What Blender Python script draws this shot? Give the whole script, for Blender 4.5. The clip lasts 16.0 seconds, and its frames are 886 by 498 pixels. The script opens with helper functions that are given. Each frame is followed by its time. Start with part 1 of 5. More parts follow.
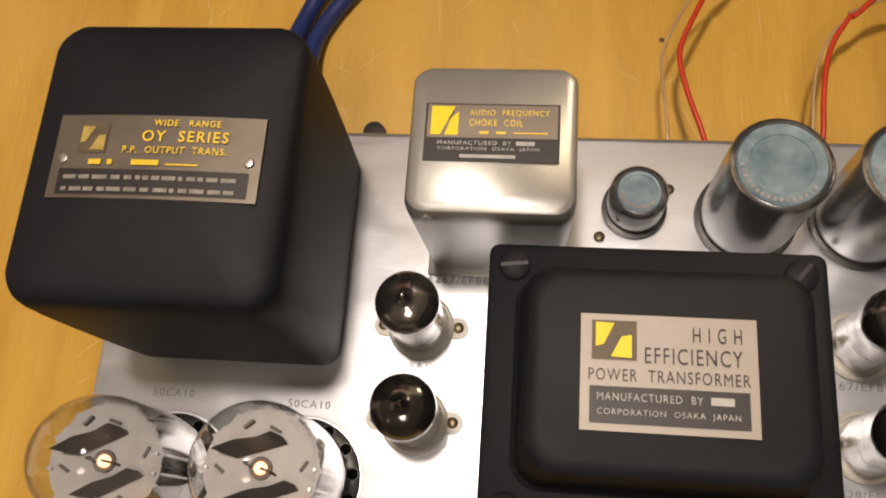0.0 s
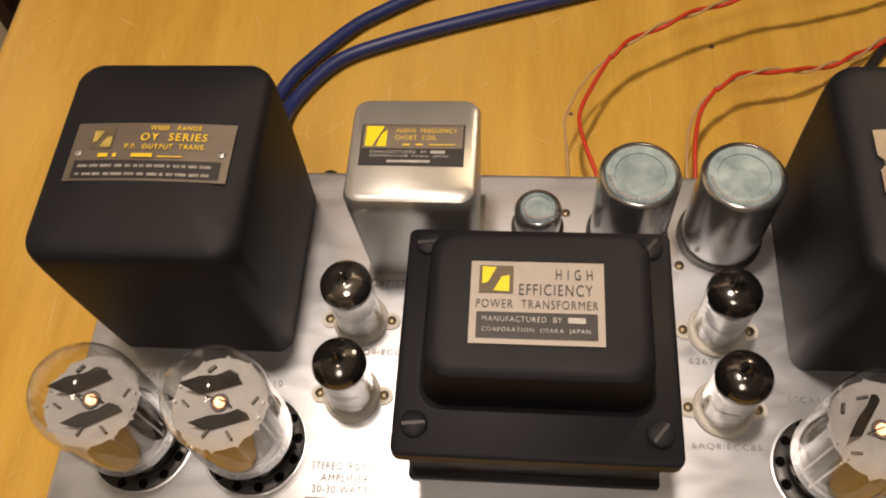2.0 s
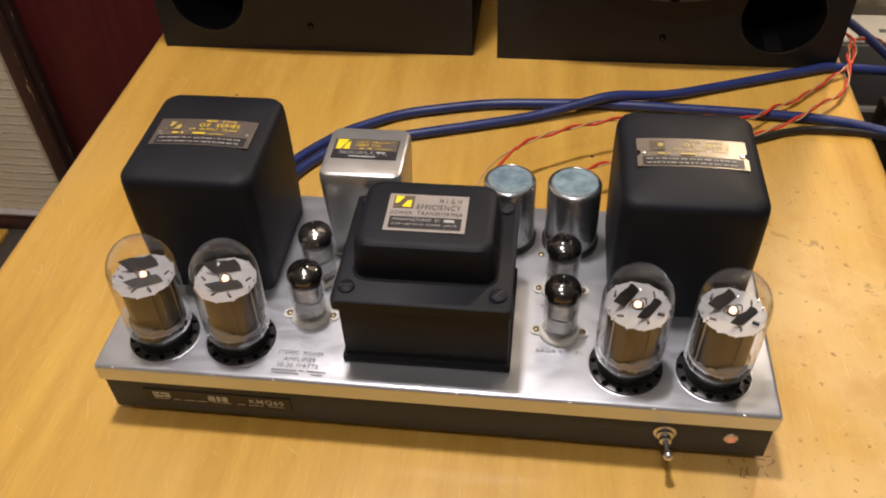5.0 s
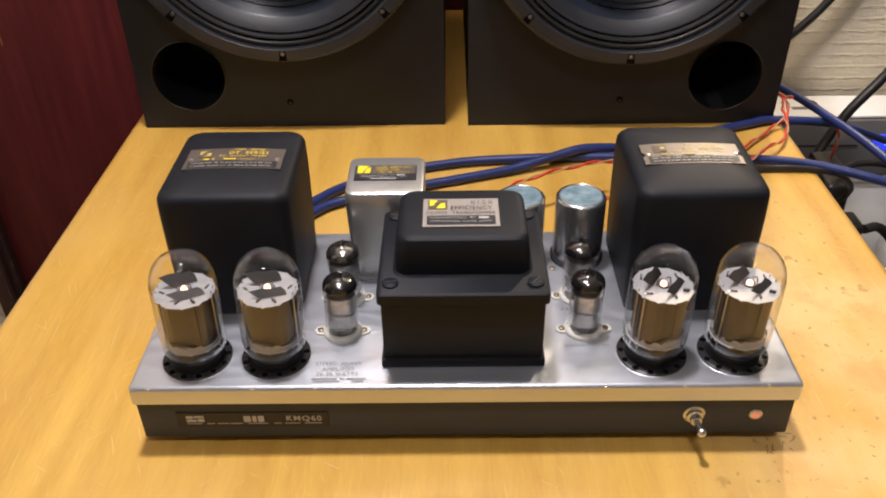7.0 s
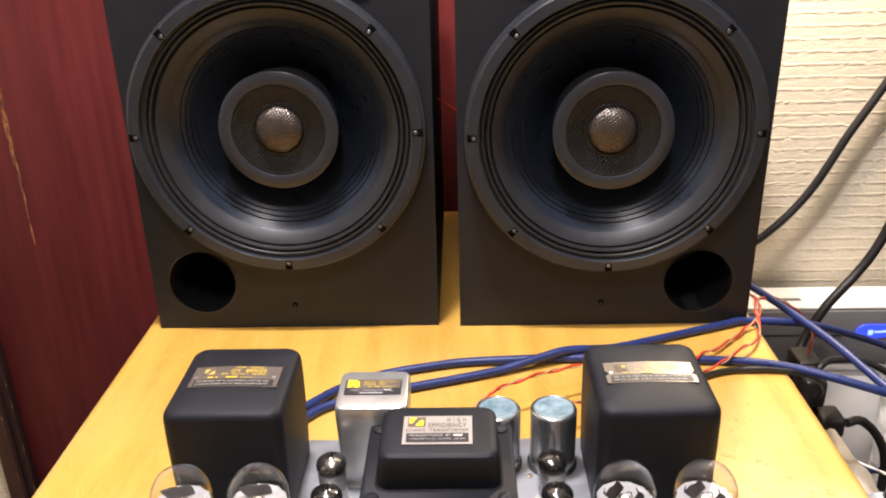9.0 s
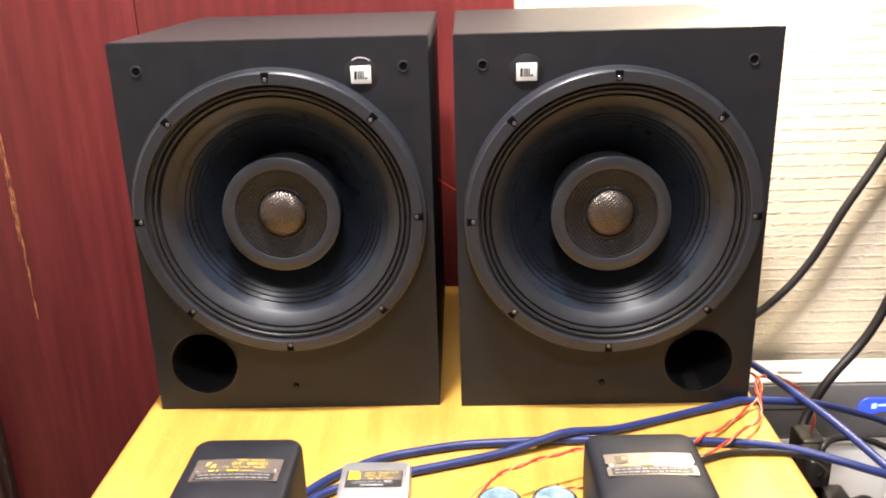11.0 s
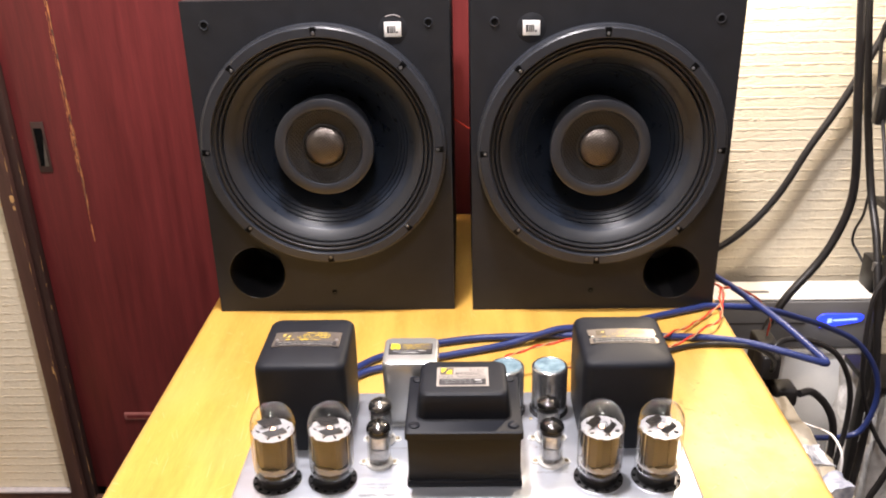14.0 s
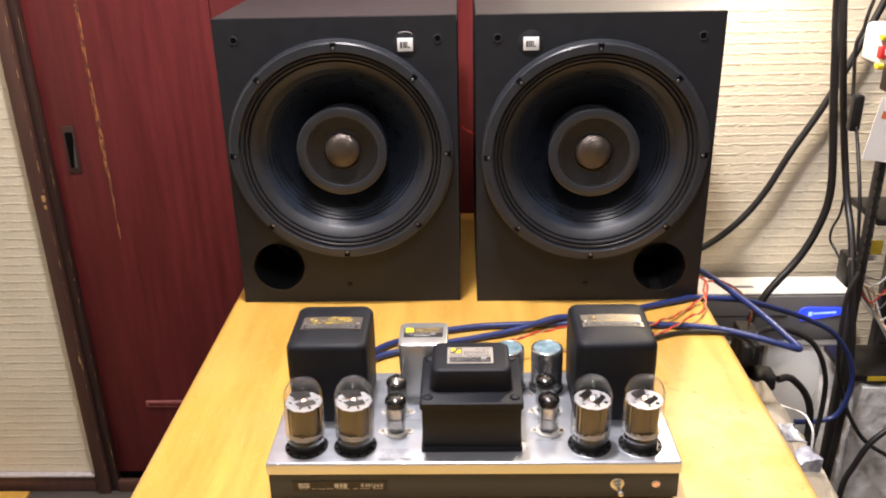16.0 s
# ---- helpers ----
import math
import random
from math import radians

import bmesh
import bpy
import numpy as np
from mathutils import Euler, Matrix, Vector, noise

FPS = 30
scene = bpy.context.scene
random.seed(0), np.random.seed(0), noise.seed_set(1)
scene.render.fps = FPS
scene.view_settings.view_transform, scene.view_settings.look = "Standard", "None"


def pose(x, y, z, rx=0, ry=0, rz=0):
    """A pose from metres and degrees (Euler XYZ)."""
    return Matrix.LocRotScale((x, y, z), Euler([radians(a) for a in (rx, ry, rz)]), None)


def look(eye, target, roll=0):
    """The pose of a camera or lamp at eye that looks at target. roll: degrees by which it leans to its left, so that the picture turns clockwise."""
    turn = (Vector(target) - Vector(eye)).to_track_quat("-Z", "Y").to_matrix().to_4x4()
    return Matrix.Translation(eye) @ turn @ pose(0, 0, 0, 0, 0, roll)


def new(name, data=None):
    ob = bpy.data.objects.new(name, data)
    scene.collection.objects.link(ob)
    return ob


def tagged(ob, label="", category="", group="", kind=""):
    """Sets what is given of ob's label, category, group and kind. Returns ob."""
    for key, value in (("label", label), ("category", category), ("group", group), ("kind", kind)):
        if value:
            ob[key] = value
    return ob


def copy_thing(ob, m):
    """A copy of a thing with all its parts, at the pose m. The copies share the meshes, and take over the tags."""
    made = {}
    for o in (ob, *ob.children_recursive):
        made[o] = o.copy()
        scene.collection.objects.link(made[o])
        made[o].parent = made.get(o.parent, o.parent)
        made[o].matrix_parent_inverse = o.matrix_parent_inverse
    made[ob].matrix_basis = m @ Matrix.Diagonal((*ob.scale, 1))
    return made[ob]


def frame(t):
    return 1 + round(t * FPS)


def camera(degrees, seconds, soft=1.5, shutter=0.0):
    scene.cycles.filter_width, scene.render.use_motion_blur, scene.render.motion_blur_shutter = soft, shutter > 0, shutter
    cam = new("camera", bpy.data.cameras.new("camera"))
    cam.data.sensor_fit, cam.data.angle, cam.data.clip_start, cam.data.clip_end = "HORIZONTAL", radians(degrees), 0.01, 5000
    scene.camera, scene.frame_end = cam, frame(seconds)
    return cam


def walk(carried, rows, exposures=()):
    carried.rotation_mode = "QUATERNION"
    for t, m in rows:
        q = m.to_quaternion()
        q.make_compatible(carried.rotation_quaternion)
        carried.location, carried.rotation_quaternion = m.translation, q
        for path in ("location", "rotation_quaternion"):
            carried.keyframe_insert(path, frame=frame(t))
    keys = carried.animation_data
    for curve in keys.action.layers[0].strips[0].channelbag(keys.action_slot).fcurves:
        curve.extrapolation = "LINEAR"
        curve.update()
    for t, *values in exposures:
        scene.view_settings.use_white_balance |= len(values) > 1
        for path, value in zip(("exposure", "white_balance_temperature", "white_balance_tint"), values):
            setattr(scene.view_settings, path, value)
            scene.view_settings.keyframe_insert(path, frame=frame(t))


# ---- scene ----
# Camera and its walk
cam = camera(55.4, 16.0, soft=2.0)
PATH = [
    (0, (-0.037, 0.017, 0.371), (-0.256, 0.639, -1.517), -16.3),
    (0.5, (-0.054, 0.014, 0.379), (-0.27, 0.621, -1.514), -16.8),
    (1, (-0.055, -0.005, 0.393), (-0.238, 0.668, -1.481), -12.7),
    (1.5, (-0.033, -0.032, 0.396), (-0.197, 0.786, -1.422), -8.9),
    (2, (-0.006, -0.066, 0.41), (-0.194, 0.887, -1.338), -8.5),
    (2.5, (0.023, -0.123, 0.429), (-0.189, 0.965, -1.236), -7.8),
    (3, (0.041, -0.159, 0.45), (-0.171, 1.006, -1.162), -7.5),
    (3.5, (0.056, -0.189, 0.469), (-0.146, 1.025, -1.108), -6.0),
    (4, (0.076, -0.232, 0.476), (-0.146, 1.033, -1.057), -3.2),
    (4.2, (0.076, -0.251, 0.483), (-0.166, 1.038, -1.027), -3.3),
    (6.3, (-0.001, -0.346, 0.42), (-0.052, 1.251, -0.783), -1.2),
    (6.5, (-0.009, -0.357, 0.419), (-0.036, 1.251, -0.771), -0.9),
    (7, (-0.006, -0.378, 0.42), (-0.029, 1.263, -0.723), -1.0),
    (7.5, (0.003, -0.403, 0.418), (-0.031, 1.281, -0.66), -1.4),
    (8, (0.012, -0.411, 0.439), (-0.037, 1.33, -0.544), -2.0),
    (8.5, (0.016, -0.411, 0.461), (-0.039, 1.386, -0.414), -1.7),
    (9, (0.02, -0.412, 0.481), (-0.034, 1.421, -0.319), -1.5),
    (9.5, (0.017, -0.41, 0.496), (-0.043, 1.448, -0.24), -1.6),
    (10, (0.019, -0.41, 0.504), (-0.04, 1.466, -0.187), -1.5),
    (10.2, (0.022, -0.41, 0.508), (-0.036, 1.473, -0.166), -1.5),
    (12.3, (0.022, -0.437, 0.504), (-0.034, 1.447, -0.162), -2.1),
    (12.5, (0.021, -0.452, 0.506), (-0.034, 1.427, -0.179), -2.1),
    (13, (0.004, -0.491, 0.514), (-0.03, 1.363, -0.236), -2.1),
    (13.5, (0.002, -0.542, 0.535), (-0.028, 1.295, -0.254), -2.0),
    (14, (0.004, -0.593, 0.55), (-0.051, 1.242, -0.243), -1.4),
    (14.5, (-0.001, -0.642, 0.574), (-0.054, 1.191, -0.225), -1.2),
    (15, (-0.002, -0.674, 0.584), (-0.052, 1.159, -0.215), -1.1),
    (15.5, (-0.005, -0.69, 0.584), (-0.069, 1.146, -0.206), -1.4),
    (16, (-0.004, -0.691, 0.585), (-0.058, 1.145, -0.207), -1.3),
]
EXPOSURES = [(0, -1.35, 8200, 18), (0.5, -1.55, 8200, 19), (1.5, -1.45, 8300, 20), (2.0, -1.27, 8700, 20), (2.5, -0.95, 7900, 18), (3.5, -1.03, 7300, 18), (4.2, -1.06, 7150, 18), (7, -0.67, 6560, 18), (8, -0.42, 6600, 19), (9, 0.12, 6580, 19), (9.5, 0.34, 6560, 18), (12.5, 0.74, 6520, 17), (13.5, 0.45, 6500, 19), (15, 0.17, 6470, 18), (16, 0.05, 6470, 18)]
walk(cam, [(t, look(eye, target, roll)) for t, eye, target, roll in PATH], EXPOSURES)

# World and lights: two ceiling lamps over the table and a clip lamp by the right wall
world = bpy.data.worlds.new("room_dark")
world.use_nodes = True
world.node_tree.nodes["Background"].inputs[0].default_value = (0.01, 0.01, 0.012, 1)
scene.world = world


def lamp(name, kind, m, watts, colour, size):
    data = bpy.data.lights.new(name, kind)
    data.energy, data.color = watts, colour
    if kind == "AREA":
        data.shape, data.size = "DISK", size
    else:
        data.shadow_soft_size = size
    ob = new(name, data)
    ob.matrix_world = m
    return ob


for at, watts, size in (((-0.03, -0.55, 1.62), 48, 0.16), ((-0.14, 0.22, 1.62), 158, 0.07)):
    ceiling_lamp = lamp("ceiling_lamp_light", "SPOT", look(at, (at[0], at[1] + 0.01, 0)), watts, (0.985, 0.965, 0.945), size)
    ceiling_lamp.data.spot_size, ceiling_lamp.data.spot_blend = radians(176), 0.25
clip = lamp("clip_lamp_light", "SPOT", look((0.434, 0.74, 0.70), (0.35, 0.30, 0)), 25.5, (1.0, 0.86, 0.64), 0.022)
clip.data.spot_size, clip.data.spot_blend = radians(158), 0.40

# ---- materials ----


def mat(name, colour, rough=0.5, metal=0.0, vary=0.12, scale=30.0, bump=0.0, bump_scale=200.0, stretch=(1, 1, 1), coat=0.0, spec=0.5, second=None):
    """A surface with broad and fine variation of colour and roughness, and fine relief."""
    m = bpy.data.materials.new(name)
    m.use_nodes = True
    nt = m.node_tree
    n, l = nt.nodes, nt.links
    bsdf = n["Principled BSDF"]
    bsdf.inputs["Metallic"].default_value = metal
    bsdf.inputs["Coat Weight"].default_value = coat
    bsdf.inputs["Coat Roughness"].default_value = 0.15
    bsdf.inputs["Specular IOR Level"].default_value = spec
    tc, mp = n.new("ShaderNodeTexCoord"), n.new("ShaderNodeMapping")
    mp.inputs["Scale"].default_value = stretch
    l.new(tc.outputs["Object"], mp.inputs["Vector"])
    big, fine = n.new("ShaderNodeTexNoise"), n.new("ShaderNodeTexNoise")
    big.inputs["Scale"].default_value, big.inputs["Detail"].default_value = scale, 3
    fine.inputs["Scale"].default_value, fine.inputs["Detail"].default_value = bump_scale, 4
    l.new(mp.outputs[0], big.inputs["Vector"])
    l.new(mp.outputs[0], fine.inputs["Vector"])
    mixf = n.new("ShaderNodeMath")
    mixf.operation = "MULTIPLY_ADD"
    mixf.inputs[1].default_value = 0.4
    l.new(fine.outputs["Fac"], mixf.inputs[0])
    l.new(big.outputs["Fac"], mixf.inputs[2])
    ramp = n.new("ShaderNodeMapRange")
    ramp.inputs["From Min"].default_value, ramp.inputs["From Max"].default_value = 0.4, 1.0
    l.new(mixf.outputs[0], ramp.inputs["Value"])
    mix = n.new("ShaderNodeMix")
    mix.data_type = "RGBA"
    dark = [c * (1 - vary) for c in colour]
    lite = second or [min(1.0, c * (1 + vary)) for c in colour]
    mix.inputs["A"].default_value, mix.inputs["B"].default_value = (*dark, 1), (*lite, 1)
    l.new(ramp.outputs[0], mix.inputs["Factor"])
    l.new(mix.outputs["Result"], bsdf.inputs["Base Color"])
    rr = n.new("ShaderNodeMapRange")
    rr.inputs["To Min"].default_value, rr.inputs["To Max"].default_value = max(0.03, rough * 0.85), min(1, rough * 1.15)
    l.new(mixf.outputs[0], rr.inputs["Value"])
    l.new(rr.outputs[0], bsdf.inputs["Roughness"])
    if bump:
        b = n.new("ShaderNodeBump")
        b.inputs["Strength"].default_value, b.inputs["Distance"].default_value = 1.0, bump
        l.new(fine.outputs["Fac"], b.inputs["Height"])
        l.new(b.outputs[0], bsdf.inputs["Normal"])
    return m


def glass(name, tint=(1, 1, 1), gloss=1.0):
    """A thin clear wall: light passes straight through, and the gloss follows the Fresnel law."""
    m = bpy.data.materials.new(name)
    m.use_nodes = True
    n, l = m.node_tree.nodes, m.node_tree.links
    n.remove(n["Principled BSDF"])
    clear, shine, mix, fr, power, mul = (n.new(k) for k in ("ShaderNodeBsdfTransparent", "ShaderNodeBsdfGlossy", "ShaderNodeMixShader", "ShaderNodeLayerWeight", "ShaderNodeMath", "ShaderNodeMath"))
    clear.inputs["Color"].default_value = (*tint, 1)
    shine.inputs["Roughness"].default_value = 0.03
    fr.inputs["Blend"].default_value = 0.5
    power.operation, power.inputs[1].default_value = "POWER", 2.9
    l.new(fr.outputs["Facing"], power.inputs[0])
    mul.operation, mul.inputs[1].default_value, mul.inputs[2].default_value = "MULTIPLY_ADD", gloss, 0.036
    l.new(power.outputs[0], mul.inputs[0])
    l.new(mul.outputs[0], mix.inputs["Fac"])
    l.new(clear.outputs[0], mix.inputs[1])
    l.new(shine.outputs[0], mix.inputs[2])
    l.new(mix.outputs[0], n["Material Output"].inputs["Surface"])
    return m


def glow(name, colour, strength):
    m = bpy.data.materials.new(name)
    m.use_nodes = True
    b = m.node_tree.nodes["Principled BSDF"]
    b.inputs["Base Color"].default_value = (*colour, 1)
    b.inputs["Emission Color"].default_value, b.inputs["Emission Strength"].default_value = (*colour, 1), strength
    return m


def table_wood():
    """Honey-coloured varnished boards: long grain, broad blotches, scratches and a worn front corner."""
    m = mat("varnished_honey_wood", (0.61, 0.326, 0.057), 0.30, vary=0.12, scale=5, bump=0.00008, bump_scale=60, stretch=(9, 1, 1), coat=0.35, second=(0.74, 0.448, 0.095))
    n, l = m.node_tree.nodes, m.node_tree.links
    b = n["Principled BSDF"]
    tc = n.new("ShaderNodeTexCoord")

    def math_node(op, a, c):
        x = n.new("ShaderNodeMath")
        x.operation = op
        for k, v in enumerate((a, c)):
            if isinstance(v, (int, float)):
                x.inputs[k].default_value = v
            else:
                l.new(v, x.inputs[k])
        return x.outputs[0]

    def noise_node(vec, scale, detail, lo, hi, flat_=False):
        no, r = n.new("ShaderNodeTexNoise"), n.new("ShaderNodeMapRange")
        if flat_:
            no.noise_dimensions = "2D"
        no.inputs["Scale"].default_value, no.inputs["Detail"].default_value = scale, detail
        l.new(vec, no.inputs["Vector"])
        r.inputs["From Min"].default_value, r.inputs["From Max"].default_value = lo, hi
        l.new(no.outputs["Fac"], r.inputs["Value"])
        return r.outputs[0]

    def streaks(turn, long_, wide, shift, lo):
        a, c = n.new("ShaderNodeMapping"), n.new("ShaderNodeMapping")
        a.inputs["Rotation"].default_value = (0, 0, turn)
        l.new(tc.outputs["Object"], a.inputs["Vector"])
        c.inputs["Scale"].default_value = (long_, wide, 1)
        c.inputs["Location"].default_value = (shift, shift * 2.3, 0)
        l.new(a.outputs[0], c.inputs["Vector"])
        return noise_node(c.outputs[0], 1.0, 1, lo, lo + 0.04, True)

    def over(below, colour, fac):
        x = n.new("ShaderNodeMix")
        x.data_type = "RGBA"
        x.inputs["B"].default_value = (*colour, 1)
        l.new(below, x.inputs["A"])
        l.new(fac, x.inputs["Factor"])
        return x.outputs["Result"]

    obj = tc.outputs["Object"]
    # the front corner under the amplifier's switch has lost its varnish
    mp, gr = n.new("ShaderNodeMapping"), n.new("ShaderNodeTexGradient")
    gr.gradient_type = "SPHERICAL"
    mp.vector_type = "TEXTURE"
    mp.inputs["Location"].default_value = (0.30, 0.03, 0.70)
    mp.inputs["Scale"].default_value = (0.20, 0.34, 1.0)
    l.new(obj, mp.inputs["Vector"])
    l.new(mp.outputs[0], gr.inputs["Vector"])
    worn = math_node("MULTIPLY", gr.outputs["Fac"], noise_node(obj, 9.0, 5, 0.35, 0.62))
    worn = math_node("MULTIPLY", worn, 1.7)
    patch = noise_node(obj, 4.5, 5, 0.50, 0.72)
    pale = None
    for turn, long_, wide, shift, lo in ((0.5, 24, 420, 1.0, 0.79), (-0.75, 20, 460, 4.0, 0.79), (1.50, 16, 380, 7.7, 0.785), (1.15, 26, 440, 12.1, 0.79)):
        v = streaks(turn, long_, wide, shift, lo)
        pale = v if pale is None else math_node("MAXIMUM", pale, v)
    pits = math_node("MAXIMUM", noise_node(obj, 150.0, 2, 0.66, 0.72), math_node("MULTIPLY", noise_node(obj, 46.0, 4, 0.66, 0.72), 0.8))
    nick = math_node("MULTIPLY", pits, math_node("MINIMUM", math_node("MULTIPLY", worn, 1.6), 1.0))
    rubbed = math_node("MULTIPLY", noise_node(obj, 24.0, 5, 0.52, 0.66), math_node("MINIMUM", math_node("MULTIPLY", worn, 1.4), 1.0))
    col = b.inputs["Base Color"].links[0].from_socket
    col = over(col, (0.72, 0.47, 0.18), math_node("MULTIPLY", patch, 0.35))
    mg = n.new("ShaderNodeMapping")
    mg.inputs["Scale"].default_value = (70, 5, 1)
    l.new(obj, mg.inputs["Vector"])
    col = over(col, (0.40, 0.19, 0.035), math_node("MULTIPLY", noise_node(mg.outputs[0], 1.0, 4, 0.48, 0.78), 0.16))
    col = over(col, (0.78, 0.55, 0.25), math_node("MINIMUM", math_node("MULTIPLY", worn, 0.60), 0.62))
    col = over(col, (0.52, 0.25, 0.050), math_node("MULTIPLY", rubbed, 0.42))
    col = over(col, (0.84, 0.66, 0.38), math_node("MULTIPLY", pale, 0.30))
    col = over(col, (0.12, 0.05, 0.012), math_node("MULTIPLY", nick, 0.55))
    l.new(col, b.inputs["Base Color"])
    rough = n.new("ShaderNodeMapRange")
    rough.inputs["To Min"].default_value, rough.inputs["To Max"].default_value = 0.30, 0.48
    l.new(worn, rough.inputs["Value"])
    l.new(rough.outputs[0], b.inputs["Roughness"])
    return m


def wallpaper():
    """Cream paper with uneven embossed courses."""
    m = mat("cream_embossed_wallpaper", (0.71, 0.63, 0.475), 0.75, vary=0.10, scale=6, second=(0.79, 0.71, 0.555), spec=0.25)
    n, l = m.node_tree.nodes, m.node_tree.links
    tc = n.new("ShaderNodeTexCoord")
    sep = n.new("ShaderNodeSeparateXYZ")
    l.new(tc.outputs["Object"], sep.inputs[0])
    wob = n.new("ShaderNodeTexNoise")
    mp = n.new("ShaderNodeMapping")
    mp.inputs["Scale"].default_value = (22, 22, 30)
    l.new(tc.outputs["Object"], mp.inputs["Vector"])
    l.new(mp.outputs[0], wob.inputs["Vector"])
    wob.inputs["Scale"].default_value, wob.inputs["Detail"].default_value = 1.0, 3
    zz = n.new("ShaderNodeMath")
    zz.operation = "MULTIPLY_ADD"
    zz.inputs[1].default_value = 0.0048
    l.new(wob.outputs["Fac"], zz.inputs[0])
    l.new(sep.outputs["Z"], zz.inputs[2])
    mul = n.new("ShaderNodeMath")
    mul.operation = "MULTIPLY"
    mul.inputs[1].default_value = 1 / 0.0195
    l.new(zz.outputs[0], mul.inputs[0])
    fr = n.new("ShaderNodeMath")
    fr.operation = "FRACT"
    l.new(mul.outputs[0], fr.inputs[0])
    ramp = n.new("ShaderNodeValToRGB")
    e = ramp.color_ramp.elements
    e[0].position, e[0].color = 0.0, (0.3, 0.3, 0.3, 1)
    e[1].position, e[1].color = 0.62, (0.38, 0.38, 0.38, 1)
    for p, v in ((0.72, 0.95), (0.86, 1.0), (0.94, 0.1), (1.0, 0.3)):
        x = e.new(p)
        x.color = (v, v, v, 1)
    l.new(fr.outputs[0], ramp.inputs[0])
    grain = n.new("ShaderNodeTexNoise")
    grain.inputs["Scale"].default_value, grain.inputs["Detail"].default_value = 90, 4
    l.new(tc.outputs["Object"], grain.inputs["Vector"])
    add = n.new("ShaderNodeMath")
    add.operation = "MULTIPLY_ADD"
    add.inputs[1].default_value = 0.5
    l.new(grain.outputs["Fac"], add.inputs[0])
    gaps = n.new("ShaderNodeTexNoise")
    mp2 = n.new("ShaderNodeMapping")
    mp2.inputs["Scale"].default_value = (20, 20, 46)
    l.new(tc.outputs["Object"], mp2.inputs["Vector"])
    l.new(mp2.outputs[0], gaps.inputs["Vector"])
    gr = n.new("ShaderNodeMapRange")
    gr.inputs["From Min"].default_value, gr.inputs["From Max"].default_value = 0.28, 0.55
    l.new(gaps.outputs["Fac"], gr.inputs["Value"])
    cut = n.new("ShaderNodeMath")
    cut.operation = "MULTIPLY"
    l.new(ramp.outputs[0], cut.inputs[0])
    l.new(gr.outputs[0], cut.inputs[1])
    l.new(cut.outputs[0], add.inputs[2])
    b = n.new("ShaderNodeBump")
    b.inputs["Strength"].default_value, b.inputs["Distance"].default_value = 0.85, 0.0012
    l.new(add.outputs[0], b.inputs["Height"])
    bsdf = n["Principled BSDF"]
    l.new(b.outputs[0], bsdf.inputs["Normal"])
    # the embossed ridges are painted slightly darker than the ground, as relief shading
    tone, ridge = n.new("ShaderNodeMix"), n.new("ShaderNodeMapRange")
    tone.data_type = "RGBA"
    ridge.inputs["From Min"].default_value, ridge.inputs["From Max"].default_value = 0.40, 1.0
    ridge.inputs["To Max"].default_value = 0.24
    l.new(cut.outputs[0], ridge.inputs["Value"])
    l.new(ridge.outputs[0], tone.inputs["Factor"])
    l.new(bsdf.inputs["Base Color"].links[0].from_socket, tone.inputs["A"])
    tone.inputs["B"].default_value = (0.50, 0.38, 0.23, 1)
    l.new(tone.outputs["Result"], bsdf.inputs["Base Color"])
    return m


M_TABLE, M_PAPER = table_wood(), wallpaper()
M_DOOR = mat("dark_red_stained_wood", (0.112, 0.0160, 0.0165), 0.40, vary=0.25, scale=7, bump=0.0001, bump_scale=40, stretch=(9, 1, 0.6), spec=0.35, second=(0.156, 0.0235, 0.0235))
M_FRAME = mat("dark_brown_worn_wood", (0.080, 0.036, 0.026), 0.5, vary=0.3, scale=9, bump=0.0002, bump_scale=60, stretch=(6, 1, 0.5))
# the post's wood at about half its tone, shadow put into the colour
M_DARKWOOD = mat("shade_toned_brown_wood", (0.038, 0.017, 0.013), 0.5, vary=0.3, scale=9, bump=0.0002, bump_scale=60, stretch=(6, 1, 0.5))
M_WEAR = mat("bare_worn_wood", (0.42, 0.24, 0.09), 0.6, vary=0.35, scale=40)
M_FLOOR = mat("dark_grey_brown_floorboards", (0.075, 0.062, 0.055), 0.5, vary=0.3, scale=4, bump=0.0003, bump_scale=30, stretch=(1, 8, 1))
M_PANELWALL = mat("light_brown_panelling", (0.30, 0.265, 0.23), 0.7, vary=0.2, scale=4, stretch=(4, 4, 0.5))
M_CEIL = mat("off_white_ceiling_board", (0.62, 0.635, 0.65), 0.9, vary=0.05, scale=8)
M_ALU = mat("brushed_aluminium", (0.62, 0.655, 0.72), 0.36, metal=0.84, vary=0.12, scale=25, bump=0.00003, bump_scale=1100, stretch=(0.08, 1, 1))
smudge, smear = M_ALU.node_tree.nodes.new("ShaderNodeTexNoise"), M_ALU.node_tree.nodes.new("ShaderNodeMapRange")
smudge.inputs["Scale"].default_value, smudge.inputs["Detail"].default_value, smudge.inputs["Distortion"].default_value = 16, 5, 0.6
smear.inputs["From Min"].default_value, smear.inputs["From Max"].default_value = 0.3, 0.72
smear.inputs["To Min"].default_value, smear.inputs["To Max"].default_value = 0.30, 0.43
M_ALU.node_tree.links.new(smudge.outputs["Fac"], smear.inputs["Value"])
M_ALU.node_tree.links.new(smear.outputs[0], M_ALU.node_tree.nodes["Principled BSDF"].inputs["Roughness"])
M_PANEL = mat("dark_grey_painted_steel", (0.044, 0.051, 0.062), 0.62, vary=0.12, scale=30, bump=0.00003, bump_scale=900)
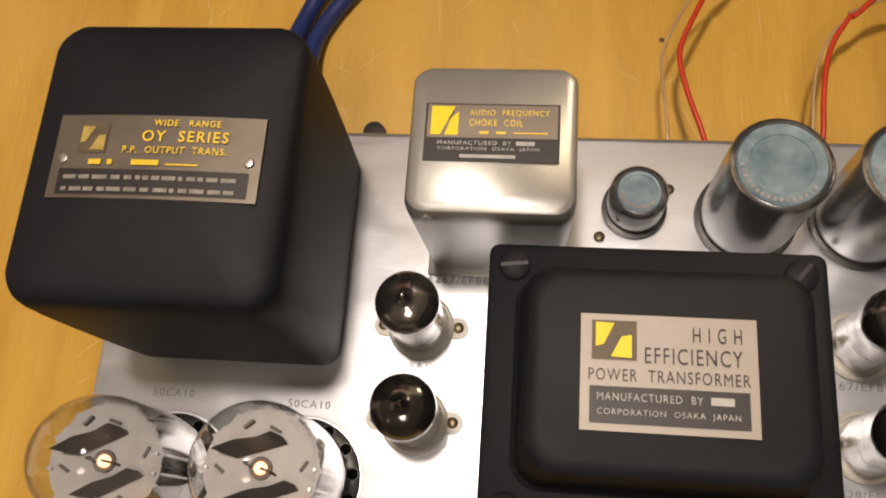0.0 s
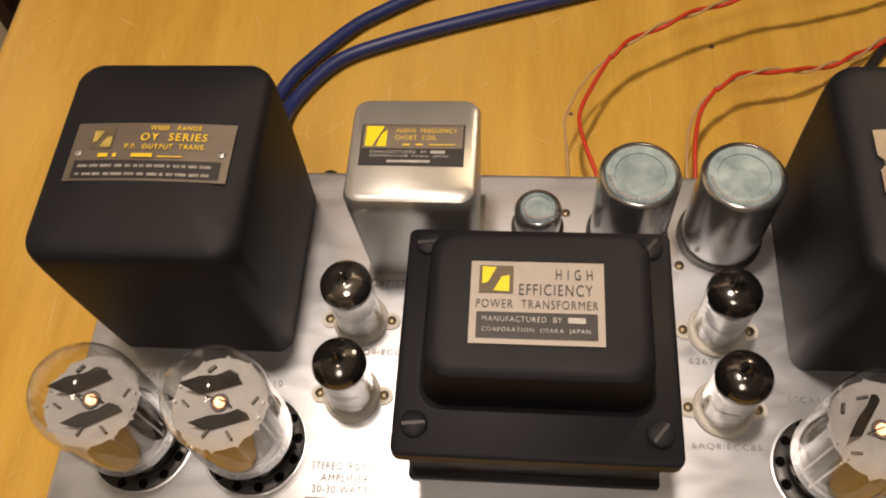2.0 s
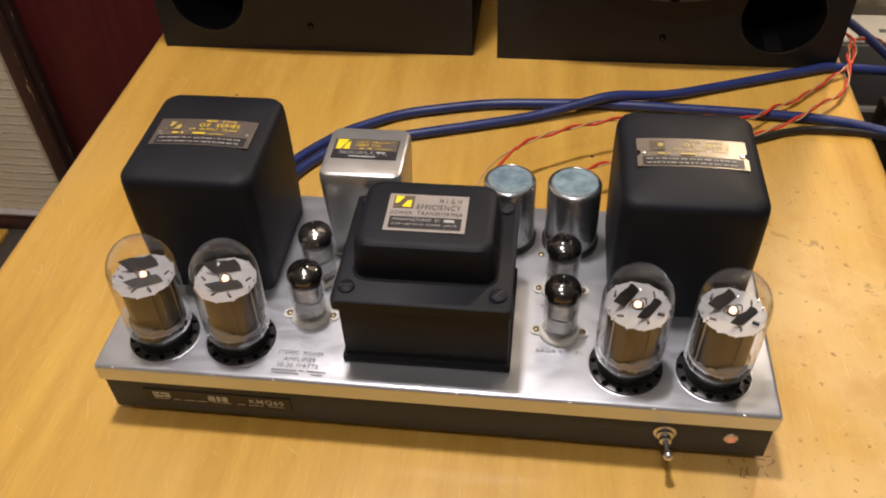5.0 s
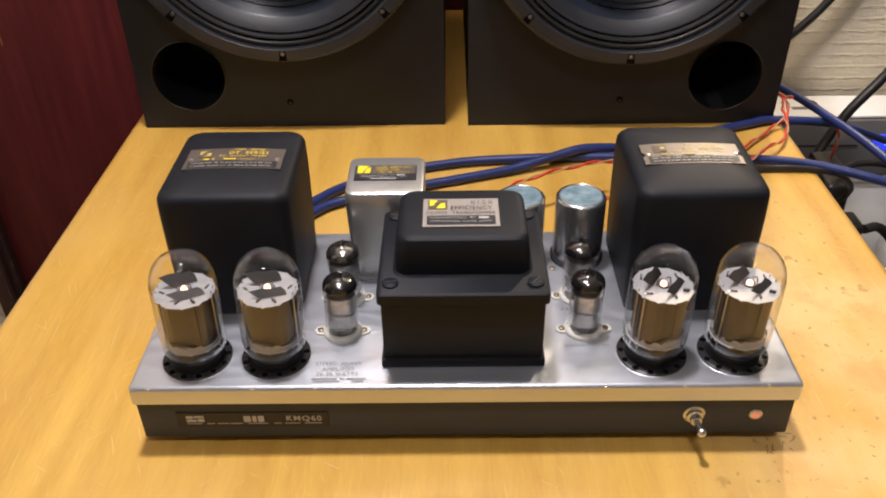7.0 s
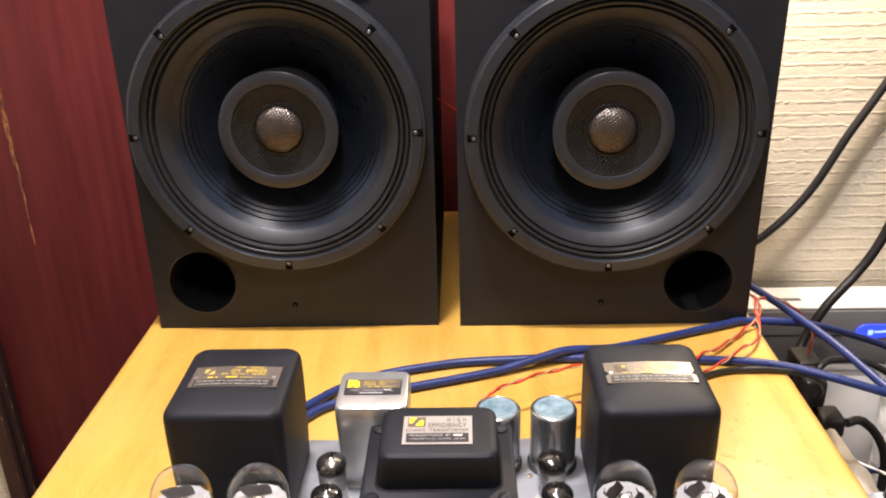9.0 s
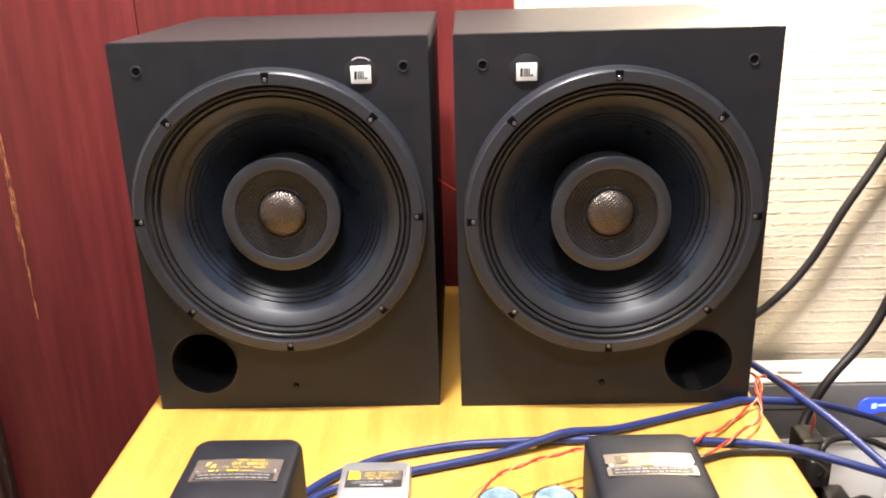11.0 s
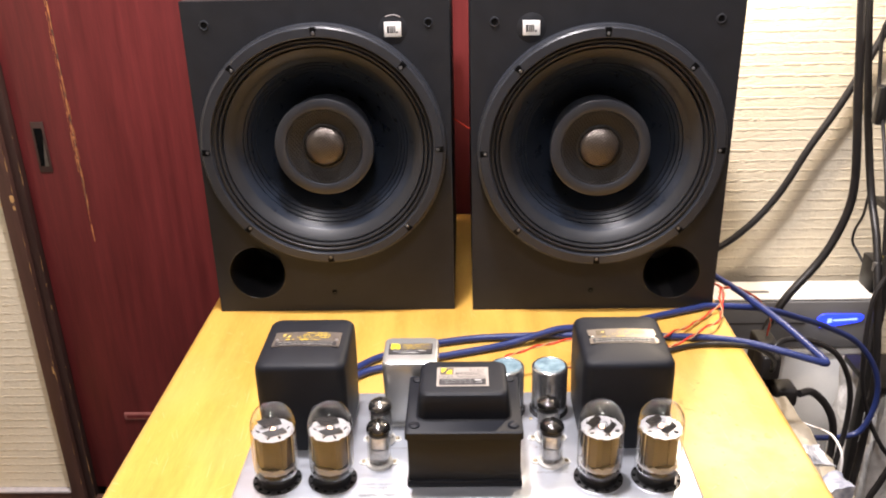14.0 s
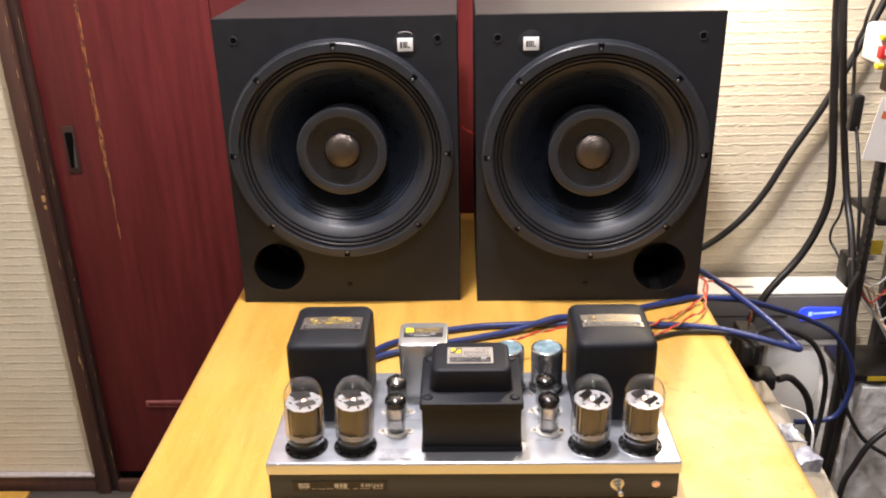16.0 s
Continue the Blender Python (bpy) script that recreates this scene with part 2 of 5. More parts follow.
M_CHAR = mat("charcoal_crackle_paint", (0.0064, 0.0078, 0.0120), 0.54, vary=0.25, scale=25, bump=0.00006, bump_scale=1400, spec=0.24)
M_CORE = mat("black_enamelled_laminations", (0.0105, 0.0130, 0.0180), 0.55, vary=0.2, scale=30, bump=0.00004, bump_scale=600, stretch=(1, 1, 12), spec=0.3)
M_SILVER = mat("silver_hammered_paint", (0.44, 0.445, 0.44), 0.30, metal=0.65, vary=0.08, scale=40, bump=0.00003, bump_scale=900)
M_CAN = mat("dull_aluminium_can", (0.60, 0.61, 0.62), 0.22, metal=0.95, vary=0.22, scale=60, bump=0.00002, bump_scale=300, stretch=(1, 1, 0.1))
M_CANTOP = mat("blue_grey_film_disc", (0.15, 0.26, 0.34), 0.16, metal=0.25, coat=0.6, vary=0.3, scale=110, bump=0.0003, bump_scale=160, second=(0.38, 0.53, 0.59))
M_BLACK = mat("black_plastic", (0.008, 0.008, 0.009), 0.38, vary=0.2, scale=60)
M_RUBBER = mat("black_rubber_cable", (0.0135, 0.0122, 0.0125), 0.40, vary=0.25, scale=60, bump=0.00005, bump_scale=500)
M_PLATE = mat("satin_nameplate_aluminium", (0.205, 0.180, 0.155), 0.36, metal=0.7, vary=0.10, scale=70)
M_LIGHTPLATE = mat("light_satin_nameplate", (0.33, 0.303, 0.280), 0.50, metal=0.45, vary=0.12, scale=70)
M_GOLD = mat("gold_print", (0.86, 0.60, 0.06), 0.4, metal=0.2, vary=0.1)
M_DULLGOLD = mat("faded_gold_print", (0.42, 0.32, 0.09), 0.45, metal=0.2, vary=0.3, scale=300)
M_YELLOW = mat("yellow_print", (0.85, 0.66, 0.02), 0.45, vary=0.05)
M_BROWN = mat("brown_print", (0.10, 0.075, 0.045), 0.5, vary=0.2, scale=200)
M_INK = mat("black_print", (0.014, 0.013, 0.016), 0.45, vary=0.3, scale=300)
M_PALE = mat("silver_print", (0.42, 0.42, 0.42), 0.5, metal=0.0, vary=0.2, scale=200)
M_STRIP = mat("white_silver_print", (0.46, 0.46, 0.45), 0.5, vary=0.1, scale=200)
M_DIMINK = mat("dim_silver_print", (0.24, 0.23, 0.21), 0.5, vary=0.5, scale=500)
M_GREYINK = mat("grey_ink", (0.27, 0.27, 0.28), 0.5, vary=0.3, scale=300)
M_BRASS = mat("tarnished_brass", (0.24, 0.195, 0.125), 0.42, metal=1.0, vary=0.25, scale=200)
M_CHROME = mat("chromed_steel", (0.62, 0.63, 0.65), 0.30, metal=1.0, vary=0.08, scale=100)
M_CERAMIC = mat("aged_white_ceramic", (0.62, 0.60, 0.55), 0.4, vary=0.15, scale=120)
M_GLASS = glass("clear_tube_glass", (0.945, 0.94, 0.93), 0.95)
M_MICA = mat("white_mica_wafer", (0.35, 0.352, 0.365), 0.35, vary=0.12, scale=160)
M_ANODE = mat("bronze_grey_anode_sheet", (0.105, 0.090, 0.076), 0.40, metal=0.15, vary=0.25, scale=70)
M_DARKMET = mat("dark_carbonised_metal", (0.095, 0.092, 0.092), 0.5, metal=0.2, vary=0.25, scale=90)
M_SHINY = mat("bright_nickel_sheet", (0.78, 0.78, 0.78), 0.32, metal=0.75, vary=0.25, scale=200)
M_GETTER = mat("mirror_black_getter_film", (0.085, 0.082, 0.080), 0.13, metal=0.9, vary=0.3, scale=120, coat=1.0)
M_GETTERTHIN = mat("thin_silvery_getter_film", (0.34, 0.325, 0.31), 0.14, metal=0.95, vary=0.35, scale=140, coat=1.0)
M_HEAT = glow("glowing_heater", (1.0, 0.52, 0.32), 7.0)
M_NEON = glow("amber_pilot_glow", (1.0, 0.40, 0.24), 0.38)
M_LED = glow("blue_lit_window", (0.02, 0.05, 1.0), 1.6)
M_LEDTEXT = glow("pale_blue_lit_mark", (0.25, 0.38, 1.0), 1.6)
M_CAB = mat("black_vinyl_veneer", (0.0145, 0.0158, 0.0196), 0.46, vary=0.15, scale=60, bump=0.00005, bump_scale=900, spec=0.30)
M_CABTOP = mat("lighter_black_veneer", (0.020, 0.0195, 0.020), 0.48, vary=0.2, scale=40, bump=0.00004, bump_scale=700, stretch=(1, 6, 6))
M_WFRAME = mat("black_cast_metal", (0.024, 0.0268, 0.0335), 0.32, vary=0.15, scale=50, bump=0.00003, bump_scale=700)
M_CONE = mat("black_doped_paper_cone", (0.0130, 0.0185, 0.0300), 0.27, vary=0.2, scale=60, bump=0.00010, bump_scale=420, spec=0.34)
M_SURR = mat("black_rubber_surround", (0.018, 0.0185, 0.0205), 0.36, vary=0.15, scale=60)
M_SURRBAND = mat("doped_cone_border", (0.0135, 0.0155, 0.0200), 0.46, vary=0.15, scale=60)
M_MESH = mat("black_wire_gauze", (0.011, 0.0115, 0.0135), 0.42, metal=0.3, vary=0.3, scale=200, bump=0.0004, bump_scale=1100)
M_DOME = mat("bronze_gauze_dome", (0.125, 0.106, 0.094), 0.30, metal=0.8, vary=0.25, scale=100, bump=0.0001, bump_scale=900)
for gauze, period in ((M_MESH, 0.0036), (M_DOME, 0.0030)):
    n, l = gauze.node_tree.nodes, gauze.node_tree.links
    tc, total = n.new("ShaderNodeTexCoord"), None
    for turn in (0.6, -0.97):
        mp, wv = n.new("ShaderNodeMapping"), n.new("ShaderNodeTexWave")
        mp.inputs["Rotation"].default_value = (0, turn, 0)
        wv.inputs["Scale"].default_value = 0.314 / period
        l.new(tc.outputs["Object"], mp.inputs["Vector"])
        l.new(mp.outputs[0], wv.inputs["Vector"])
        if total is None:
            total = wv.outputs["Fac"]
        else:
            mx = n.new("ShaderNodeMath")
            mx.operation = "MAXIMUM"
            l.new(total, mx.inputs[0])
            l.new(wv.outputs["Fac"], mx.inputs[1])
            total = mx.outputs[0]
    bp = n.new("ShaderNodeBump")
    bp.inputs["Distance"].default_value = 0.0004
    l.new(total, bp.inputs["Height"])
    l.new(bp.outputs[0], n["Principled BSDF"].inputs["Normal"])
    mx = n.new("ShaderNodeMix")
    mx.data_type = "RGBA"
    base = n["Principled BSDF"].inputs["Base Color"].links[0].from_socket
    rg = n.new("ShaderNodeMapRange")
    rg.inputs["From Min"].default_value, rg.inputs["From Max"].default_value = 0.55, 0.95
    l.new(total, rg.inputs["Value"])
    l.new(rg.outputs[0], mx.inputs["Factor"])
    mx.inputs["A"].default_value = (0.004, 0.004, 0.004, 1) if gauze is M_MESH else (0.07, 0.06, 0.05, 1)
    l.new(base, mx.inputs["B"])
    l.new(mx.outputs["Result"], n["Principled BSDF"].inputs["Base Color"])
M_WHITE = mat("white_print", (0.80, 0.80, 0.78), 0.5, vary=0.04)
M_BLUEC = mat("blue_pvc_cable", (0.017, 0.031, 0.130), 0.35, vary=0.18, scale=40)
M_RED = mat("red_pvc_wire", (0.60, 0.045, 0.02), 0.4, vary=0.15, scale=80)
M_CLEARW = mat("tinned_wire_in_clear_sleeve", (0.55, 0.36, 0.20), 0.3, metal=0.2, vary=0.2, scale=90)
M_APPL = mat("off_white_enamel", (0.84, 0.84, 0.82), 0.4, vary=0.06, scale=6)
M_APPLG = mat("mid_grey_plastic", (0.17, 0.17, 0.175), 0.45, vary=0.08, scale=20)
M_BAG = mat("crumpled_clear_plastic", (0.72, 0.72, 0.71), 0.2, vary=0.35, scale=24, bump=0.006, bump_scale=38)
M_FOIL = mat("crumpled_printed_bag", (0.27, 0.235, 0.18), 0.35, metal=0.0, vary=0.35, scale=18, bump=0.003, bump_scale=30)
M_BAGBLUE = mat("blue_printed_film", (0.03, 0.05, 0.16), 0.2, vary=0.3, scale=60, bump=0.002, bump_scale=40, second=(0.62, 0.64, 0.70))
M_FILM = mat("grey_clear_film", (0.30, 0.31, 0.34), 0.15, vary=0.5, scale=60, bump=0.002, bump_scale=60, second=(0.66, 0.67, 0.70))
M_RACK = mat("black_rack_steel", (0.020, 0.018, 0.017), 0.4, metal=0.4, vary=0.2, scale=40)
M_TAPE = mat("yellow_tape", (0.62, 0.45, 0.03), 0.5, vary=0.15, scale=60)
M_NOTE = mat("white_paper", (0.74, 0.72, 0.69), 0.8, vary=0.05, scale=30)
M_REDP = mat("red_plastic", (0.55, 0.03, 0.03), 0.4, vary=0.1, scale=40)
M_RECESS = mat("dull_steel_recess", (0.16, 0.145, 0.13), 0.4, metal=0.8, vary=0.25, scale=60)
M_BOLT = mat("dull_zinc_bolt", (0.20, 0.205, 0.21), 0.30, metal=0.8, vary=0.2, scale=80)
M_SOCKET = mat("dark_grey_socket_steel", (0.012, 0.012, 0.013), 0.34, metal=0.0, vary=0.2, scale=120)
M_LEDGE = mat("worn_red_ledge", (0.26, 0.09, 0.08), 0.5, vary=0.3, scale=60)
M_POST = mat("grey_rack_post", (0.035, 0.033, 0.032), 0.4, metal=0.3, vary=0.2, scale=40)
M_HOLE = mat("worn_hole_edge", (0.060, 0.060, 0.062), 0.3, metal=0.3, vary=0.3, scale=300)
M_WORN = mat("rubbed_orange_wood", (0.40, 0.155, 0.055), 0.6, vary=0.55, scale=70)
# near-black for flat patches that paint the darkness inside holes and notches
M_VOID = mat("painted_hole_shade", (0.003, 0.003, 0.003), 0.9, vary=0.1, spec=0.05)
M_FEET = mat("black_rubber_foot", (0.015, 0.015, 0.015), 0.7, vary=0.2, scale=80)
M_MARK = mat("pale_scratch", (0.46, 0.42, 0.42), 0.6, vary=0.2, scale=80)

# ---- builders ----


def link(name, bm, material, parent=None, label="", smooth=40):
    me = bpy.data.meshes.new(name)
    bmesh.ops.recalc_face_normals(bm, faces=bm.faces)
    bm.to_mesh(me)
    bm.free()
    me.materials.append(material)
    if smooth:
        me.polygons.foreach_set("use_smooth", [True] * len(me.polygons))
        me.set_sharp_from_angle(angle=radians(smooth))
    ob = new(name, me)
    if parent:
        ob.parent = parent
    if label:
        ob["label"] = label
    return ob


def part(name, bm, material, parent, label="", smooth=40):
    return link(name, bm, material, parent, label, smooth)


def thing(name, m, label, category, group="", kind=""):
    ob = new(name)
    ob.empty_display_size = 0.02
    ob.matrix_world = m
    return tagged(ob, label, category, group, kind)


def box(x0, x1, y0, y1, z0, z1, bevel=0.0, segs=2, bm=None):
    own = bmesh.new()
    bmesh.ops.create_cube(own, size=1.0)
    for v in own.verts:
        v.co = Vector(((x0 + x1) / 2 + v.co.x * (x1 - x0), (y0 + y1) / 2 + v.co.y * (y1 - y0), (z0 + z1) / 2 + v.co.z * (z1 - z0)))
    if bevel:
        bmesh.ops.bevel(own, geom=own.edges[:], offset=bevel, segments=segs, affect="EDGES", profile=0.5)
    if bm is None:
        return own
    join(bm, own)
    return bm


def join(bm, other, m=None):
    me = bpy.data.meshes.new("tmp")
    other.to_mesh(me)
    other.free()
    if m is not None:
        me.transform(m)
    bm.from_mesh(me)
    bpy.data.meshes.remove(me)
    return bm


def lathe(profile, steps=32, axis="z"):
    """Turns (radius, height) pairs round z; closes at radius 0. axis 'y' lays the solid with its height along -y."""
    bm = bmesh.new()
    rings = []
    for r, h in profile:
        if r < 1e-7:
            rings.append([bm.verts.new((0, 0, h))])
        else:
            rings.append([bm.verts.new((r * math.cos(2 * math.pi * k / steps), r * math.sin(2 * math.pi * k / steps), h)) for k in range(steps)])
    for a, b in zip(rings, rings[1:]):
        for k in range(steps):
            j = (k + 1) % steps
            if len(a) == 1 and len(b) == 1:
                continue
            if len(a) == 1:
                bm.faces.new((a[0], b[j], b[k]))
            elif len(b) == 1:
                bm.faces.new((a[k], a[j], b[0]))
            else:
                bm.faces.new((a[k], a[j], b[j], b[k]))
    if axis == "y":
        bm.transform(Matrix.Rotation(radians(90), 4, "X"))
    return bm


def rounded(hx, hy, r, per=6):
    out = []
    for cx, cy, a0 in ((hx - r, hy - r, 0), (-hx + r, hy - r, 90), (-hx + r, -hy + r, 180), (hx - r, -hy + r, 270)):
        for k in range(per + 1):
            a = radians(a0 + 90 * k / per)
            out.append((cx + r * math.cos(a), cy + r * math.sin(a)))
    return out


def loft(rings, per=6):
    """Rounded oblongs (z, half x, half y, corner radius) skinned from the bottom up and capped."""
    bm = bmesh.new()
    rows = [[bm.verts.new((x, y, z)) for x, y in rounded(hx, hy, r, per)] for z, hx, hy, r in rings]
    n = len(rows[0])
    for a, b in zip(rows, rows[1:]):
        for k in range(n):
            bm.faces.new((a[k], a[(k + 1) % n], b[(k + 1) % n], b[k]))
    bm.faces.new(rows[0][::-1])
    bm.faces.new(rows[-1])
    return bm


def smooth_path(points, sub=8):
    p = [Vector(q) for q in points]
    p = [p[0] * 2 - p[1]] + p + [p[-1] * 2 - p[-2]]
    out = []
    for i in range(1, len(p) - 2):
        for k in range(sub):
            t = k / sub
            a, b, c, d = p[i - 1 : i + 3]
            out.append(0.5 * (2 * b + (c - a) * t + (2 * a - 5 * b + 4 * c - d) * t * t + (3 * b - a - 3 * c + d) * t ** 3))
    out.append(p[-2])
    return out


def sweep(points, radius, sides=10, bm=None, sub=8, twist=0.0, off=0.0, phase=0.0):
    """A round cord along smooth points; off and twist wind it about the path."""
    path = smooth_path(points, sub) if sub else [Vector(q) for q in points]
    bm = bm or bmesh.new()
    rows, run = [], 0.0
    for i, q in enumerate(path):
        d = (path[min(i + 1, len(path) - 1)] - path[max(i - 1, 0)]).normalized()
        if i == 0:
            side = d.cross(Vector((0, 0, 1)) if abs(d.z) < 0.9 else Vector((0, 1, 0)))
        side = (side - d * side.dot(d)).normalized()
        top = side.cross(d)
        if i:
            run += (q - path[i - 1]).length
        a = phase + run * twist
        c = q + off * (math.cos(a) * side + math.sin(a) * top)
        rows.append([bm.verts.new(c + radius * (math.cos(2 * math.pi * k / sides) * side + math.sin(2 * math.pi * k / sides) * top)) for k in range(sides)])
    for a, b in zip(rows, rows[1:]):
        for k in range(sides):
            bm.faces.new((a[k], a[(k + 1) % sides], b[(k + 1) % sides], b[k]))
    bm.faces.new(rows[0])
    bm.faces.new(rows[-1][::-1])
    return bm


def lettering(text, width, height, x, y, z, align="LEFT", m=None, bold=0.0):
    """The words as a thin flat mesh in the xy plane, fitted to width and height, its left (or right) foot at x, y."""
    cu = bpy.data.curves.new("letters", "FONT")
    cu.body, cu.size, cu.resolution_u = text, 1.0, 3
    cu.offset, cu.space_character = bold, 1.18
    ob = bpy.data.objects.new("letters", cu)
    me = bpy.data.meshes.new_from_object(ob)
    bpy.data.objects.remove(ob)
    bm = bmesh.new()
    bm.from_mesh(me)
    bpy.data.meshes.remove(me)
    xs, ys = [v.co.x for v in bm.verts], [v.co.y for v in bm.verts]
    sx, sy = width / (max(xs) - min(xs)), height / (max(ys) - min(ys))
    x0 = x if align == "LEFT" else x - width
    for v in bm.verts:
        v.co = Vector((x0 + (v.co.x - min(xs)) * sx, y + (v.co.y - min(ys)) * sy, z))
    if m is not None:
        bm.transform(m)
    return bm


def flat(x0, x1, y0, y1, z, bm=None, n=8):
    """A thin sheet, cut n times along x so that it can be bent."""
    bm = bm or bmesh.new()
    row = [(bm.verts.new((x0 + (x1 - x0) * k / n, y0, z)), bm.verts.new((x0 + (x1 - x0) * k / n, y1, z))) for k in range(n + 1)]
    for a, b in zip(row, row[1:]):
        bm.faces.new((a[0], b[0], b[1], a[1]))
    return bm


def bars(rows, z, bm=None):
    bm = bm or bmesh.new()
    for x0, x1, y0, y1 in rows:
        flat(x0, x1, y0, y1, z, bm, 2)
    return bm


def cut_emblem(x, y, size, z):
    """A square split by a slanting notched band: the two yellow fields of the maker's mark as plain shapes."""
    bm = bmesh.new()
    s = size
    for pts in (((0.0, 1.0), (0.0, 0.30), (0.22, 0.36), (0.52, 0.98)), ((1.0, 0.0), (1.0, 0.66), (0.72, 0.60), (0.42, 0.02))):
        bm.faces.new([bm.verts.new((x + px * s, y + py * s, z)) for px, py in pts])
    return bm


# ---- room ----
def wall(name, bm, material, label):
    return tagged(link(name, bm, material, smooth=0), label, "wall", kind="structure")


FLOOR, TOP = -0.70, 1.70
tagged(link("floor", box(-1.8, 1.8, -2.4, 1.05, FLOOR - 0.05, FLOOR), M_FLOOR, smooth=0), "dark grey-brown wooden floorboards, worn and dull", "floor", kind="structure")
tagged(link("ceiling", box(-1.8, 1.8, -2.4, 1.05, TOP, TOP + 0.05), M_CEIL, smooth=0), "plain off-white ceiling boards", "ceiling", kind="structure")
# north wall: papered pieces on both sides of the sliding door and above it
wall("wall_north_1", box(-1.8, -0.868, 0.891, 1.05, FLOOR, TOP), M_PAPER, "cream wallpaper with embossed uneven courses beside the door")
wall("wall_north_2", box(0.10, 1.8, 0.905, 1.05, FLOOR, TOP), M_PAPER, "cream embossed wallpaper behind the loudspeakers and the rack")
wall("wall_north_3", box(-0.868, 0.10, 0.925, 1.05, 1.15, TOP), M_PAPER, "cream embossed wallpaper above the door")
wall("wall_west", box(-1.9, -1.8, -2.4, 1.05, FLOOR, TOP), M_PAPER, "plain cream papered side wall")
wall("wall_east", box(1.8, 1.9, -2.4, 1.05, FLOOR, TOP), M_PANELWALL, "plain brown panelled wall away from the table")
wall("wall_south", box(-1.8, 1.8, -2.5, -2.4, FLOOR, TOP), M_PANELWALL, "plain brown panelled wall away from the table")
tagged(link("baseboard", box(-1.8, -0.868, 0.879, 0.891, FLOOR, FLOOR + 0.043, 0.002), M_FRAME), "dark brown wooden baseboard", "baseboard", kind="structure")
tagged(link("baseboard", box(-1.8, -0.868, 0.875, 0.8905, FLOOR + 0.0435, FLOOR + 0.049, 0.001), M_MARK), "pale capping strip on the baseboard", "baseboard", kind="structure")

# sliding door, dark red, with its post
door = thing("door_1", pose(0, 0, 0), "dark red stained wooden sliding door with scratches, shut", "door", kind="structure")
bm = box(-0.818, -0.47, 0.895, 0.925, -0.655, 1.15, 0.0015)
box(-0.4685, 0.10, 0.895, 0.925, -0.655, 1.15, 0.0015, bm=bm)
part("leaf", bm, M_DOOR, door)
part("groove_strip", box(-0.7140, -0.7117, 0.8935, 0.8955, 0.0, 1.15), M_FRAME, door, "dark groove down the leaf")
rng = random.Random(4)
bm = bmesh.new()
for line_x, top, low, wide in ((-0.7128, 0.46, -0.03, 0.0015), (-0.7165, 0.40, 0.10, 0.0008), (-0.7098, 0.24, 0.02, 0.0007)):
    z = top
    while z > low:
        d = rng.uniform(0.006, 0.045)
        x, w = line_x + rng.uniform(-0.0007, 0.0007), wide * rng.uniform(0.35, 1.25)
        bm.faces.new([bm.verts.new(p) for p in ((x - w * 0.2, 0.8932, z), (x - w, 0.8932, z - d * 0.4), (x - w * 0.3, 0.8932, z - d), (x + w * 0.6, 0.8932, z - d * 0.9), (x + w, 0.8932, z - d * 0.3))])
        z -= d * rng.uniform(0.85, 1.25)
part("worn_line", bm, M_WORN, door, "bare orange wood where the stain has worn off")
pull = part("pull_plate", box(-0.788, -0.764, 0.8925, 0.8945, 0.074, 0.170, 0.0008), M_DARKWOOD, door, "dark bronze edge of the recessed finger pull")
# flat black patch on the plate: the recess's shade is painted, not modelled
part("finger_pull", box(-0.7835, -0.7685, 0.8919, 0.8924, 0.086, 0.158), M_VOID, pull, "flat black patch painted as the shaded finger recess")
# lighter wedge paints the light falling on the recess's right side
bm = bmesh.new()
bm.faces.new([bm.verts.new(p) for p in ((-0.7760, 0.8916, 0.086), (-0.7685, 0.8916, 0.086), (-0.7685, 0.8916, 0.140), (-0.7725, 0.8916, 0.112))])
part("recess_side", bm, M_RECESS, pull, "lighter flat wedge painted as the lit side of the recess")
part("lower_slot", box(-0.723, -0.57, 0.890, 0.895, -0.476, -0.460, 0.001), M_LEDGE, door, "worn ledge of the lower panel")
# door-red strip over the paler ledge paints the slot's shade
part("lower_slot_shade", box(-0.717, -0.57, 0.889, 0.8898, -0.471, -0.464), M_DOOR, door)
part("sill", box(-0.818, 0.10, 0.877, 0.891, FLOOR, FLOOR + 0.03, 0.002), M_FRAME, door)
frame_ob = thing("trim_1", pose(0, 0, 0), "dark brown worn wooden door post with chipped edges", "door frame", kind="structure")
part("post", box(-0.864, -0.836, 0.870, 0.925, FLOOR, TOP, 0.002), M_FRAME, frame_ob)
# set-back strip takes the shade-toned wood instead of the post's own
part("inner_post", box(-0.836, -0.819, 0.881, 0.925, FLOOR, TOP, 0.001), M_DARKWOOD, frame_ob, "inner strip of the post, painted darker as if shaded")
bm = bmesh.new()
for k in range(60):
    z = rng.uniform(-0.67, 0.5)
    d, w = rng.uniform(0.004, 0.034), rng.uniform(0.0005, 0.0018)
    x = rng.choice((-0.8364, -0.8364, -0.8186, -0.8630))
    y = 0.8806 if x > -0.82 else 0.8696
    bm.faces.new([bm.verts.new(p) for p in ((x, y, z + d / 2), (x - w * rng.uniform(0.3, 1), y, z + d * 0.15), (x - w, y, z - d * 0.2), (x, y, z - d / 2))])
for z, d, w in ((0.030, 0.016, 0.009), (0.012, 0.010, 0.006), (-0.34, 0.020, 0.004)):
    bm.faces.new([bm.verts.new((-0.8395 + px * w, 0.8694, z + pz * d)) for px, pz in ((-0.6, 0.3), (-0.2, 0.5), (0.3, 0.35), (0.35, -0.2), (0.0, -0.5), (-0.5, -0.35))])
part("chipped_edge", bm, M_WEAR, frame_ob, "bare chipped wood along the post's edge")
